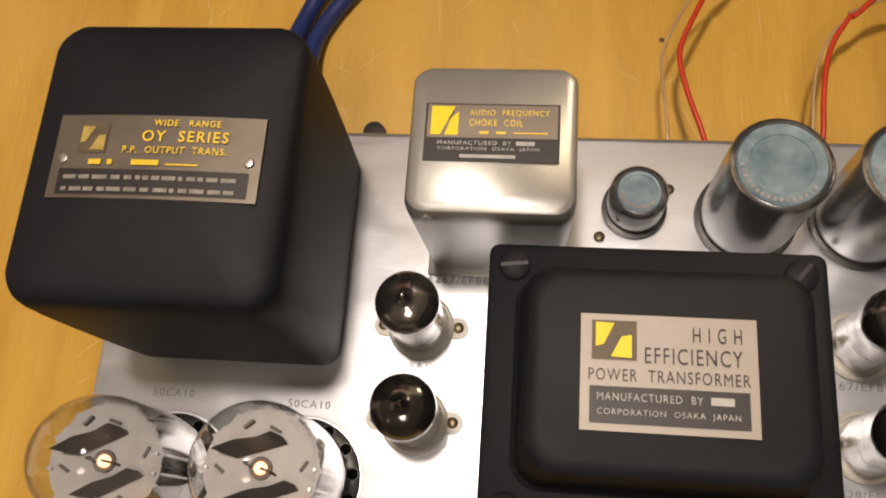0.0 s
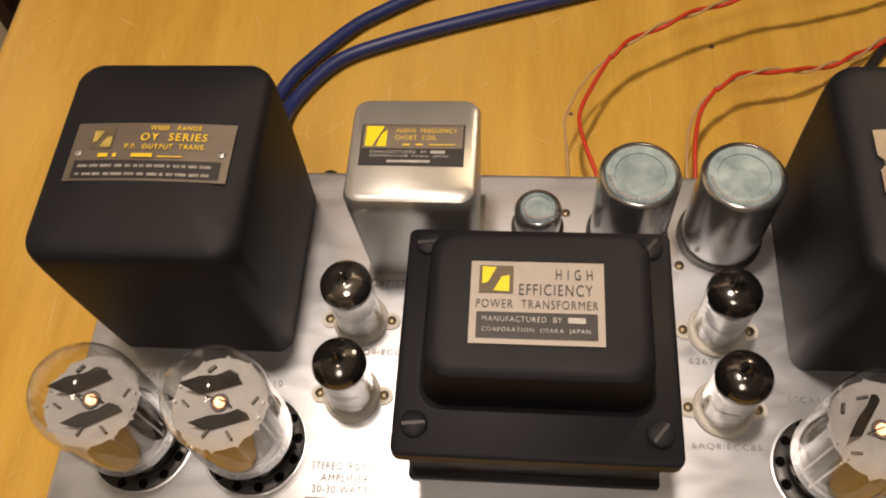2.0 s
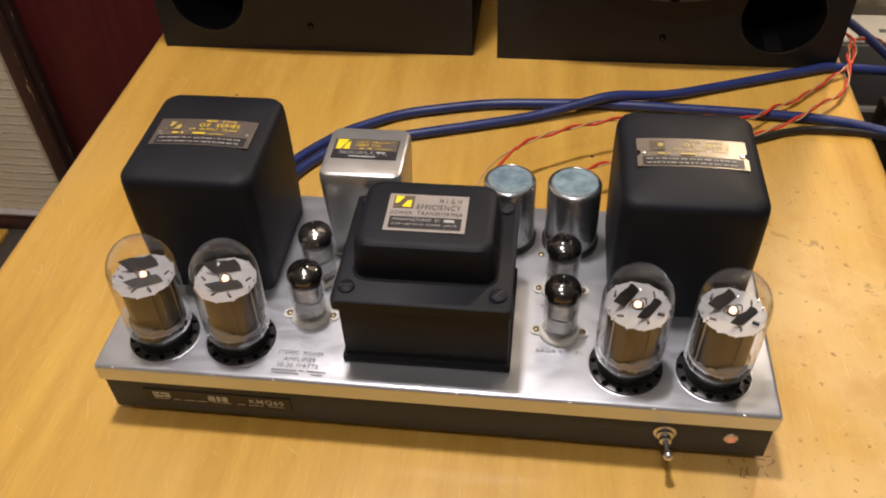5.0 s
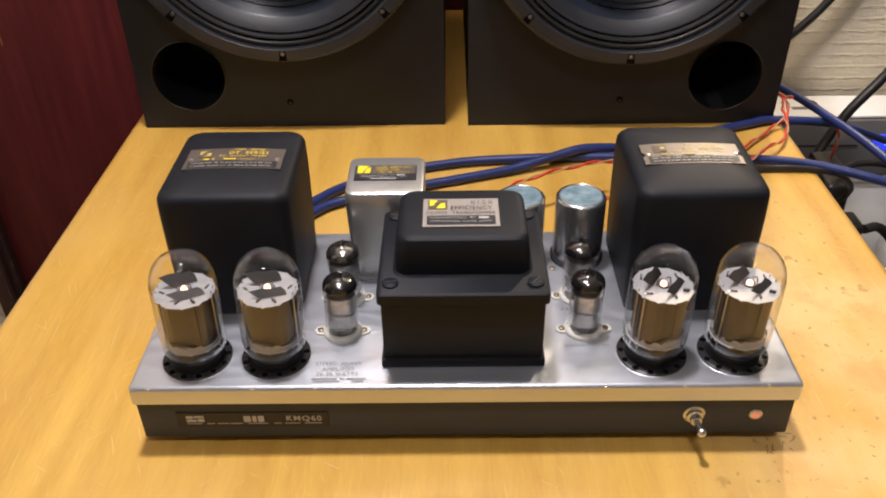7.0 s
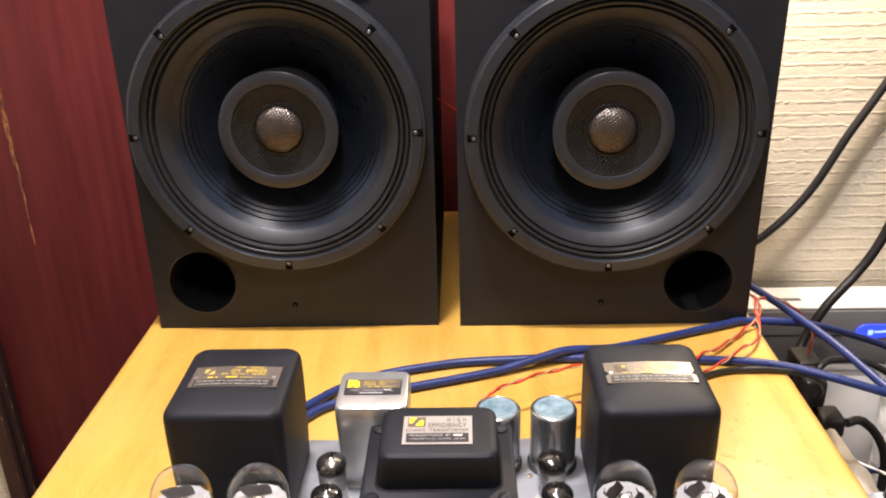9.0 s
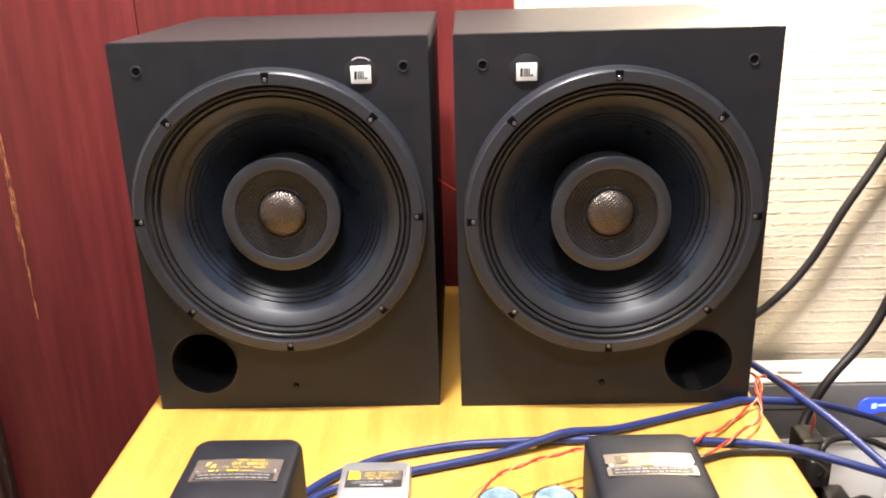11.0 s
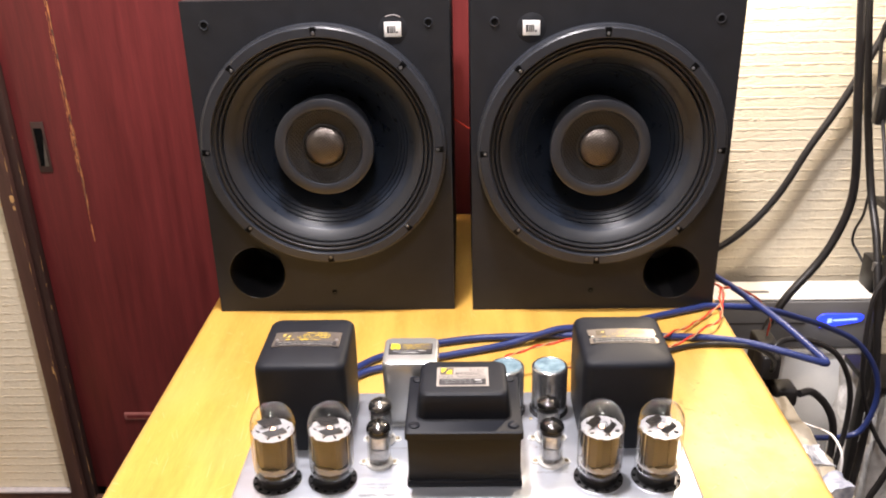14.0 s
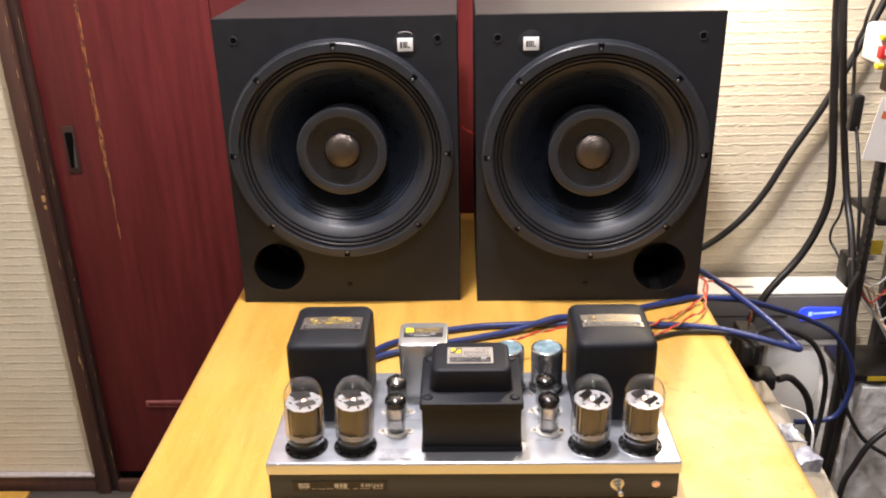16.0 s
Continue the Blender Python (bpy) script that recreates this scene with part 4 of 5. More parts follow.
BIG = ((-0.1712, 0.0290, 1.4, 0.02), (-0.1205, 0.0300, 1.4, -0.14), (0.1210, 0.0300, 0.6, 0.52), (0.1730, 0.0300, 0.6, 0.34))
SMALL = ((-0.0800, 0.0535), (-0.0800, 0.0895), (0.0805, 0.0535), (0.0808, 0.0895))
for x, y, a, b in BIG:
    vent_ring(x, y)
for x, y in SMALL:
    bm = lathe([(0, 0), (0.0128, 0), (0.0128, 0.0022), (0.0118, 0.0032), (0.0112, 0.0032), (0.0108, 0.0018), (0, 0.0018)], 28)
    for s in (-1, 1):
        own = lathe([(0, 0), (0.0042, 0), (0.0042, 0.0012), (0, 0.0012)], 14)
        join(bm, own, Matrix.Translation((s * 0.0142, 0, 0)))
        join(bm, box(min(s * 0.0100, s * 0.0142), max(s * 0.0100, s * 0.0142), -0.0042, 0.0042, 0, 0.0011))
    bm.transform(Matrix.Translation((x, y, H)))
    soc = part("small_socket", bm, M_CERAMIC, amp, "white ceramic miniature socket with two ears")
    for s in (-1, 1):
        slotted_screw(0.0021, soc, x + s * 0.0145, y, H + 0.0012)
# terminals on the back
for x in (-0.165, -0.150):
    bm = lathe([(0, 0), (0.005, 0), (0.005, 0.010), (0, 0.011)], 14, "y")
    bm.transform(Matrix.Translation((x, 0.1805, 0.025)))
    part("terminal", bm, M_BLACK, amp)
# dark switch tab on the rear edge
bm = lathe([(0, 0), (0.0055, 0), (0.0050, 0.0030), (0, 0.0036)], 14)
bm.transform(Matrix.Translation((-0.1120, 0.1845, 0.0265)))
part("rear_knob", bm, M_BLACK, amp)


# ---- tubes ----
def power_tube():
    t = thing("power_tube", pose(0, 0, 0), "large clear glass power tube with white mica wafers, glowing", "vacuum tube", "power tubes on the amplifier")
    part("base", lathe([(0, 0.0006), (0.0160, 0.0006), (0.0165, 0.003), (0.0172, 0.0080), (0.0150, 0.0092), (0, 0.0092)], 36), M_BLACK, t, "black phenolic base")
    outer = [(0, 0.0086), (0.0150, 0.0088), (0.0182, 0.0096), (0.0197, 0.0120), (0.0202, 0.0170), (0.0204, 0.0350), (0.0203, 0.0580)]
    for k in range(1, 10):
        a = math.pi / 2 * k / 9
        outer.append((0.0203 * math.cos(a) ** 0.85 if k < 9 else 0.0, 0.0580 + 0.0230 * math.sin(a)))
    bm = lathe(outer, 40)
    g = part("glass", bm, M_GLASS, t, "clear glass bulb", smooth=60)
    g.visible_shadow = False

    def wafer(z, r, seed):
        b = bmesh.new()
        rg = random.Random(seed)
        pts = []
        n = 120
        for k in range(n):
            rr = r + rg.uniform(-0.00025, 0.00015)
            if k % 10 == 3:
                rr += 0.0013
            elif k % 30 in (16, 17, 18):
                rr -= 0.0006
            pts.append((rr * math.cos(2 * math.pi * k / n), rr * math.sin(2 * math.pi * k / n)))
        lo, hi = [b.verts.new((x, y, z)) for x, y in pts], [b.verts.new((x, y, z + 0.0005)) for x, y in pts]
        b.faces.new(lo[::-1])
        b.faces.new(hi)
        for k in range(n):
            b.faces.new((lo[k], lo[(k + 1) % n], hi[(k + 1) % n], hi[k]))
        return b

    part("mica_wafer", wafer(0.0535, 0.0183, 1), M_MICA, t, "white mica wafer with toothed edge", smooth=0)
    part("mica_wafer", wafer(0.0168, 0.0183, 2), M_MICA, t, "white mica wafer with toothed edge", smooth=0)
    # ragged white band standing on the lower wafer
    bm = bmesh.new()
    rg = random.Random(5)
    rims = [[bm.verts.new((0.0172 * math.cos(2 * math.pi * k / 48), 0.0172 * math.sin(2 * math.pi * k / 48), z)) for k in range(48) for z in (0.0172 if low else rg.uniform(0.0192, 0.0226),)] for low in (1, 0)]
    for k in range(48):
        q = (k + 1) % 48
        bm.faces.new((rims[0][k], rims[0][q], rims[1][q], rims[1][k]))
    part("lower_spacer", bm, M_MICA, t, "ragged white mica band", 60)
    # anode: pressed sheet with flat faces, side fins and ragged lower tabs
    half = [(0.0156, 0.0), (0.0150, 0.0045), (0.0122, 0.0098), (0.0090, 0.0122), (0.0086, 0.0134), (0.0012, 0.0136), (0.0008, 0.0124), (-0.0082, 0.0122), (-0.0120, 0.0100), (-0.0150, 0.0045)]
    ringp = [(x, -y) for x, y in half] + [(-x, y) for x, y in half]
    ringp = ringp[::-1]
    bm = bmesh.new()
    rg = random.Random(9)
    lows = [rg.uniform(0.0196, 0.0232) for p in ringp]
    rings = [[bm.verts.new((x, y, lows[k] if lvl == 0 else 0.0532)) for k, (x, y) in enumerate(ringp)] for lvl in (0, 1)]
    for k in range(len(ringp)):
        q = (k + 1) % len(ringp)
        bm.faces.new((rings[0][k], rings[0][q], rings[1][q], rings[1][k]))
    for s in (-1, 1):
        box(s * 0.0160 - 0.0014, s * 0.0160 + 0.0014, -0.0007, 0.0007, 0.0185, 0.0528, 0.0003, bm=bm)
    an = part("anode", bm, M_ANODE, t, "bronze-grey pressed sheet anode", 20)
    for s in (-1, 1):
        for k in range(3):
            own = lathe([(0, 0), (0.0006, 0), (0.0006, 0.0002), (0, 0.0002)], 8, "y")
            own.transform(Matrix.Translation((0.0048, 0, 0)))
            own.transform(Matrix.Translation((0, -0.01365, 0.0262 + 0.0100 * k)))
            if s > 0:
                own.transform(Matrix.Rotation(math.pi, 4, "Z"))
            part("hole", own, M_INK, an)
    # support rods
    for x in (-0.0168, 0.0168):
        for y in (-0.003, 0.003):
            part("support_rod", sweep([(x, y, 0.012), (x, y, 0.030), (x, y, 0.0560)], 0.0005, 6, sub=2), M_CHROME, t)
    # two dark shields leaning back over the upper wafer and the heater between them
    for y, z, d, h in ((-0.0100, 0.0544, 0.0046, 0.0046), (0.0046, 0.0548, 0.0052, 0.0072)):
        bm = bmesh.new()
        pts = ((-0.0098, 0.0), (0.0062, 0.08), (0.0086, 0.40), (0.0122, 0.96), (0.0040, 1.0), (-0.0020, 0.80), (-0.0070, 0.86), (-0.0094, 0.44))
        bm.faces.new([bm.verts.new((-x, y + f * d, z + f * h)) for x, f in pts])
        bmesh.ops.solidify(bm, geom=bm.faces[:], thickness=0.0004)
        bm.transform(Matrix.Rotation(0.5, 4, "Z"))
        part("shield", bm, M_DARKMET, t, "dark folded metal shield", 0)
    for k, (a, r) in enumerate(((0.25, 0.0135), (1.45, 0.0125), (2.1, 0.0142), (3.35, 0.0132), (4.6, 0.0126), (5.3, 0.0140))):
        bm = box(-0.0019, 0.0019, -0.0005, 0.0005, 0.0540, 0.0549 + 0.0006 * (k % 3), 0.0001)
        bm.transform(Matrix.Rotation(a, 4, "Z") @ Matrix.Translation((r, 0, 0)) @ Matrix.Rotation(0.9 + k * 0.5, 4, "Z"))
        part("wafer_tab", bm, M_DARKMET, t, smooth=0)
    bm = lathe([(0.0022, 0.0541), (0.0036, 0.0541), (0.0036, 0.0552), (0.0030, 0.0552), (0.0022, 0.0546)], 16)
    part("cathode_collar", bm, M_DARKMET, t)
    bm = lathe([(0, 0.0540), (0.0019, 0.0542), (0.0020, 0.0556), (0.0014, 0.0566), (0, 0.0570)], 14)
    part("heater", bm, M_HEAT, t, "heater end glowing orange")
    bm = sweep([(-0.0050, 0.001, 0.0545), (-0.0042, 0.0005, 0.0590), (-0.0010, 0, 0.0592)], 0.0004, 6, sub=4)
    sweep([(0.0050, -0.001, 0.0545), (0.0042, -0.0005, 0.0585), (0.0010, 0, 0.0592)], 0.0004, 6, bm=bm, sub=4)
    part("lead_wire", bm, M_DARKMET, t)
    return t


def small_tube():
    t = thing("miniature_tube", pose(0, 0, 0), "small glass tube with a black getter top, in white socket", "vacuum tube", "miniature tubes on the amplifier")
    outer = [(0, 0.0030), (0.0095, 0.0030), (0.0106, 0.0045), (0.0108, 0.0080), (0.0108, 0.0320), (0.0110, 0.0345), (0.0113, 0.0362), (0.0112, 0.0384)]
    bm = lathe(outer, 28)
    g = part("glass", bm, M_GLASS, t, "clear glass envelope", smooth=60)
    g.visible_shadow = False
    bm = lathe([(0.0112, 0.0384), (0.0109, 0.0404), (0.0099, 0.0423), (0.0076, 0.0439), (0.0042, 0.0448), (0.0021, 0.0453), (0.0013, 0.0468), (0.0009, 0.0495), (0, 0.0502)], 28)
    part("getter_top", bm, M_GETTER, t, "black mirrored getter film on the dome and tip", smooth=60)
    part("anode", loft([(0.0080, 0.0090, 0.0076, 0.0045), (0.0185, 0.0090, 0.0076, 0.0045)], 4), M_SHINY, t, "grey metal anode")
    part("anode", loft([(0.0200, 0.0088, 0.0078, 0.0045), (0.0318, 0.0088, 0.0078, 0.0045)], 4), M_SHINY, t, "grey metal anode")
    for z in (0.0074, 0.0190, 0.0322):
        part("mica_wafer", lathe([(0, z), (0.0096, z), (0.0096, z + 0.0005), (0, z + 0.0005)], 20), M_MICA, t, smooth=0)
    part("getter_ring", sweep([(0.0048 * math.cos(a), 0.0048 * math.sin(a), 0.0362) for a in [2 * math.pi * k / 10 for k in range(11)]], 0.0006, 6, sub=2), M_SHINY, t)
    for k in range(6):
        a = 2 * math.pi * k / 6 + 0.4
        part("pin_lead", sweep([(0.0072 * math.cos(a), 0.0072 * math.sin(a), 0.0030), (0.0068 * math.cos(a), 0.0068 * math.sin(a), 0.0050), (0.0060 * math.cos(a), 0.0060 * math.sin(a), 0.0074)], 0.0004, 6, sub=2), M_CHROME, t)
    return t


first = power_tube()
for n, (x, y, lean, spin) in enumerate(BIG):
    m = pose(x, y, H + 0.0006, 0, lean, 0) @ Matrix.Rotation(spin, 4, "Z")
    if n:
        copy_thing(first, m)
    else:
        first_m = m
first.matrix_basis = first_m
mini = small_tube()
for n, (x, y) in enumerate(SMALL):
    m = pose(x, y, H + 0.0004, 0, (1.5, -1.0, 0.5, 0.8)[n], 40 * n)
    if n:
        twin = copy_thing(mini, m)
        if n == 1:
            for ob in twin.children:
                if ob.name.startswith("getter_top"):
                    ob.data = ob.data.copy()
                    ob.data.materials[0] = M_GETTERTHIN
    else:
        mini_m = m
mini.matrix_basis = mini_m


# ---- loudspeakers ----
def ring_points(cx, cz, r, n):
    return [(cx + r * math.cos(2 * math.pi * k / n), cz + r * math.sin(2 * math.pi * k / n)) for k in range(n)]


def loudspeaker(y, x0, x1, cx, cz, port_x, port_z, badge_x, badge_z, sockets, hole_x, scuffed):
    top, depth = 0.4255, 0.35
    sp = thing("loudspeaker", pose((x0 + x1) / 2, y + depth / 2, 0), "black box loudspeaker with coaxial woofer and round port, on table", "loudspeaker", "pair of loudspeakers")
    inv = sp.matrix_world.inverted()

    def put(name, bm, material, label="", smooth=40, parent=None):
        bm.transform(inv)
        return part(name, bm, material, parent or sp, label, smooth)

    # cabinet: sides, top, bottom and back, with a thickness
    t = 0.018
    put("side_panel", box(x0, x0 + t, y + 0.0005, y + depth, 0, top, 0.001), M_CAB)
    put("side_panel", box(x1 - t, x1, y + 0.0005, y + depth, 0, top, 0.001), M_CAB)
    put("top_panel", box(x0 + t, x1 - t, y + 0.0005, y + depth, top - t, top - 0.0002), M_CAB)
    # thin sheet, a little lighter than the cabinet, over the whole top
    put("top_film", box(x0 + 0.001, x1 - 0.001, y + 0.002, y + depth - 0.002, top + 0.0001, top + 0.0006), M_CABTOP, "thin sheet on the top, slightly lighter than the cabinet")
    put("bottom_panel", box(x0 + t, x1 - t, y + 0.0005, y + depth, 0.0002, t), M_CABTOP)
    put("back_panel", box(x0 + t, x1 - t, y + depth - t, y + depth, t, top - t), M_CABTOP)
    # baffle with the openings cut through it
    bm = bmesh.new()
    loops = [[(x0, 0), (x1, 0), (x1, top), (x0, top)], ring_points(cx, cz, 0.1380, 72), ring_points(port_x, port_z, 0.0390, 48)]
    edges = []
    for pts in loops:
        vs = [bm.verts.new((px, y - 0.0015, pz)) for px, pz in pts]
        edges += [bm.edges.new((vs[k], vs[(k + 1) % len(vs)])) for k in range(len(vs))]
    bmesh.ops.triangle_fill(bm, use_beauty=True, edges=edges, normal=(0, -1, 0))
    ext = bmesh.ops.extrude_face_region(bm, geom=bm.faces[:])
    bmesh.ops.translate(bm, verts=[v for v in ext["geom"] if isinstance(v, bmesh.types.BMVert)], vec=(0, 0.0195, 0))
    put("baffle", bm, M_CAB, smooth=30)
    at = Matrix.Translation((cx, y - 0.0125, cz))

    def turned(profile, steps=72):
        bm = lathe(profile, steps, "y")
        bm.transform(at)
        return bm

    rim = put("woofer_frame", turned([(0.1375, -0.013), (0.1582, -0.0112), (0.1586, 0.0), (0.1586, 0.0035), (0.1580, 0.0050), (0.1556, 0.0055), (0.1551, 0.0060), (0.1549, 0.0092), (0.1542, 0.0100), (0.1440, 0.0100), (0.1432, 0.0094), (0.1428, 0.0030), (0.1376, 0.0010), (0.1375, -0.013)], 96), M_WFRAME, "black cast woofer frame", 35)
    for k in range(8):
        a = math.pi * k / 4
        bx, bz = 0.1480 * math.sin(a), 0.1480 * math.cos(a)
        b = lathe([(0, 0.0085), (0.0022, 0.0085), (0.0022, 0.0104), (0.0018, 0.0108), (0.0011, 0.0108), (0.0010, 0.0104), (0, 0.0104)], 12, "y")
        b.transform(at @ Matrix.Translation((bx, 0, bz)))
        put("bolt", b, M_BOLT, "socket-head bolt", parent=rim)
        # black block on the rim paints a shaded notch; nothing is cut out
        b = box(-0.0030, 0.0030, -0.01025, -0.0056, -0.0030, 0.0071, 0.0002)
        for v in b.verts:
            v.co.x *= 1.0 + 60 * max(0.0, v.co.z)
        b.transform(at @ Matrix.Rotation(a, 4, "Y") @ Matrix.Translation((0, 0, 0.1480)))
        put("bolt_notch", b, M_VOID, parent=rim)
    put("surround", turned([(0.1436, 0.0020), (0.1420, -0.0010), (0.1410, 0.0034), (0.1396, 0.0052), (0.1378, 0.0050), (0.1366, 0.0030), (0.1360, -0.0004), (0.1352, 0.0024), (0.1338, 0.0042), (0.1322, 0.0036), (0.1312, 0.0012), (0.1305, -0.0030), (0.1296, -0.0022)], 96), M_SURR, "black rolled rubber surround")
    put("cone_edge", turned([(0.1297, -0.0022), (0.1288, 0.0002), (0.1276, -0.0002), (0.1168, -0.0090), (0.1160, -0.0100)], 96), M_SURRBAND, "smooth outer border of the cone", 60)
    prof = [(0.1161, -0.0098)]
    r, h = 0.1155, -0.0105
    while r > 0.062:
        slope = 0.82 + 0.5 * (0.1155 - r) / 0.05
        if 0.094 < r < 0.1150:
            prof += [(r, h), (r - 0.0032, h - 0.0032 * slope), (r - 0.0034, h - 0.0032 * slope - 0.0017), (r - 0.0041, h - 0.0032 * slope - 0.0012)]
            r, h = r - 0.0044, h - 0.0044 * slope
        else:
            prof.append((r, h))
            r, h = r - 0.004, h - 0.004 * slope
    prof += [(0.058, h - 0.004), (0.040, h - 0.012)]
    put("cone", turned(prof, 96), M_CONE, "black ribbed paper cone", 25)
    horn = put("horn_ring", turned([(0.058, -0.0590), (0.0625, -0.0290), (0.0645, -0.0085), (0.0640, -0.0062), (0.0625, -0.0052), (0.0530, -0.0056), (0.0505, -0.0062), (0.0498, -0.0080), (0.0495, -0.0140)], 72), M_WFRAME, "black ring round the tweeter")
    put("tweeter_gauze", turned([(0.0500, -0.0078), (0.0470, -0.0084), (0.0380, -0.0108), (0.0300, -0.0132), (0.0278, -0.0122), (0.0268, -0.0122), (0.0262, -0.0140), (0.0240, -0.0150)], 56), M_MESH, "black wire gauze over the horn", parent=horn)
    b = bmesh.new()
    for k in range(90):
        a = 2 * math.pi * k / 90
        join(b, box(-0.0003, 0.0003, 0.0074, 0.0082, -0.0016, 0.0016), Matrix.Rotation(a, 4, "Y") @ Matrix.Translation((0, 0, 0.0478)) @ Matrix.Rotation(0.6, 4, "Y"))
    b.transform(at)
    put("gauze_edge", b, M_WFRAME, parent=horn)
    dome = [(0.0262, -0.0140)] + [(0.0262 * math.cos(math.pi / 2 * j / 8), -0.0140 + 0.0130 * math.sin(math.pi / 2 * j / 8)) for j in range(1, 8)] + [(0, -0.0010)]
    d = put("tweeter_dome", turned(dome, 40), M_DOME, "bronze wire gauze dome", 70, parent=horn)
    # port tube
    b = lathe([(0.0400, 0.0008), (0.0392, 0.0012), (0.0384, 0.0006), (0.0380, -0.004), (0.0380, -0.130), (0, -0.130)], 48, "y")
    b.transform(Matrix.Translation((port_x, y - 0.0015, port_z)))
    put("port_tube", b, M_BLACK, "black reflex port tube")
    # badge with its mark as plain bars, grille sockets, bottom hole
    b = lathe([(0, 0.0002), (0.0176, 0.0002), (0.0180, 0.0)], 40, "y")
    b.transform(Matrix.Translation((badge_x, y - 0.0015, badge_z)))
    put("badge_seat", b, M_CAB)
    if scuffed:
        b = sweep([(badge_x + 0.0172 * math.cos(a), y - 0.0018, badge_z + 0.0172 * math.sin(a)) for a in (0.95, 1.2, 1.5, 1.8, 2.1)], 0.0005, 6, sub=4)
        put("seat_edge", b, M_MARK, "bared edge of the badge seat")
    b = box(badge_x - 0.0105, badge_x + 0.0105, y - 0.0035, y - 0.0017, badge_z - 0.0090, badge_z + 0.0090, 0.0004)
    badge = put("badge", b, M_WHITE, "small white maker's badge")
    rows = [(-0.0068, -0.0040, -0.0045, 0.0040), (-0.0030, -0.0014, -0.0045, 0.0040), (-0.0008, 0.0010, -0.0045, 0.0040), (0.0018, 0.0032, -0.0045, 0.0040), (0.0040, 0.0064, -0.0045, -0.0025)]
    b = bars(rows, 0)
    b.transform(Matrix.Translation((badge_x, y - 0.0038, badge_z)) @ Matrix.Rotation(radians(90), 4, "X"))
    put("badge_mark", b, M_INK, smooth=0, parent=badge)
    for sx, sz in sockets:
        b = lathe([(0.0040, -0.004), (0.0040, 0.0004), (0.0046, 0.0012), (0.0056, 0.0010), (0.0060, 0.0)], 20, "y")
        b.transform(Matrix.Translation((sx, y - 0.0015, sz)))
        put("grille_socket", b, M_WFRAME)
        # black disc stands in for the shade inside the socket
        b = lathe([(0, 0.0003), (0.0042, 0.0003), (0.0042, 0.0006), (0, 0.0006)], 14, "y")
        b.transform(Matrix.Translation((sx, y - 0.0015, sz)))
        put("socket_hole", b, M_VOID)
    # screw hole as a black disc on the baffle, its depth painted dark
    b = lathe([(0, 0.0002), (0.0034, 0.0002), (0.0034, 0.0006), (0, 0.0006)], 16, "y")
    b.transform(Matrix.Translation((hole_x, y - 0.0015, 0.0295)))
    put("screw_hole", b, M_VOID)
    b = lathe([(0, 0.0003), (0.0014, 0.0003), (0.0012, 0.0010), (0, 0.0012)], 10, "y")
    b.transform(Matrix.Translation((hole_x, y - 0.0015, 0.0285)))
    put("screw", b, M_WFRAME)
    return sp


loudspeaker(0.467, -0.3440, -0.0132, -0.1785, 0.2400, -0.2860, 0.0600, -0.0830, 0.3880, ((-0.3160, 0.3970), (-0.0390, 0.3955)), -0.1810, True)
loudspeaker(0.464, 0.0122, 0.3455, 0.1780, 0.2335, 0.2845, 0.0550, 0.0870, 0.3870, ((0.0420, 0.3950), (0.3165, 0.3935)), 0.1755, False)


# ---- cables ----
def cable(name, points, r, material, label, category="cable", sides=12, group=""):
    return tagged(link(name, sweep(points, r, sides), material, smooth=80), label, category, group)


def twisted(red, clear, points, r, label):
    """Two strands that leave the amplifier apart and are twisted together from the first of points on."""
    t = thing("twisted_wire", pose(*points[0]), label, "wire", "twisted input wires")
    inv = t.matrix_world.inverted()
    for name, material, ph, rr, lead in (("red_strand", M_RED, 0.0, r, red), ("clear_strand", M_CLEARW, math.pi, r * 0.62, clear)):
        bm = sweep(points, rr, 7, sub=18, twist=150.0, off=r * 0.95, phase=ph)
        sweep(lead + points[:1], rr, 7, bm=bm, sub=10)
        bm.transform(inv)
        part(name, bm, material, t, "", 80)
    return t


Z = 0.0052
cable("speaker_cable", [(-0.165, 0.192, 0.025), (-0.165, 0.225, 0.014), (-0.160, 0.256, Z), (-0.149, 0.280, Z), (-0.120, 0.315, Z), (-0.098, 0.332, Z), (-0.068, 0.350, Z), (-0.030, 0.362, Z), (0.012, 0.372, Z), (0.057, 0.376, Z), (0.118, 0.379, Z), (0.180, 0.377, Z),
      (0.242, 0.374, Z), (0.298, 0.370, Z), (0.334, 0.364, Z), (0.366, 0.354, 0.004), (0.402, 0.338, 0.001), (0.434, 0.326, -0.004), (0.452, 0.327, -0.009), (0.447, 0.351, -0.007), (0.424, 0.411, 0.003), (0.399, 0.478, 0.007), (0.379, 0.540, 0.006), (0.353, 0.600, Z), (0.350, 0.700, Z), (0.351, 0.80, Z)],
      0.0046, M_BLUEC, "thick blue speaker cable curving over the table", group="blue speaker cables")
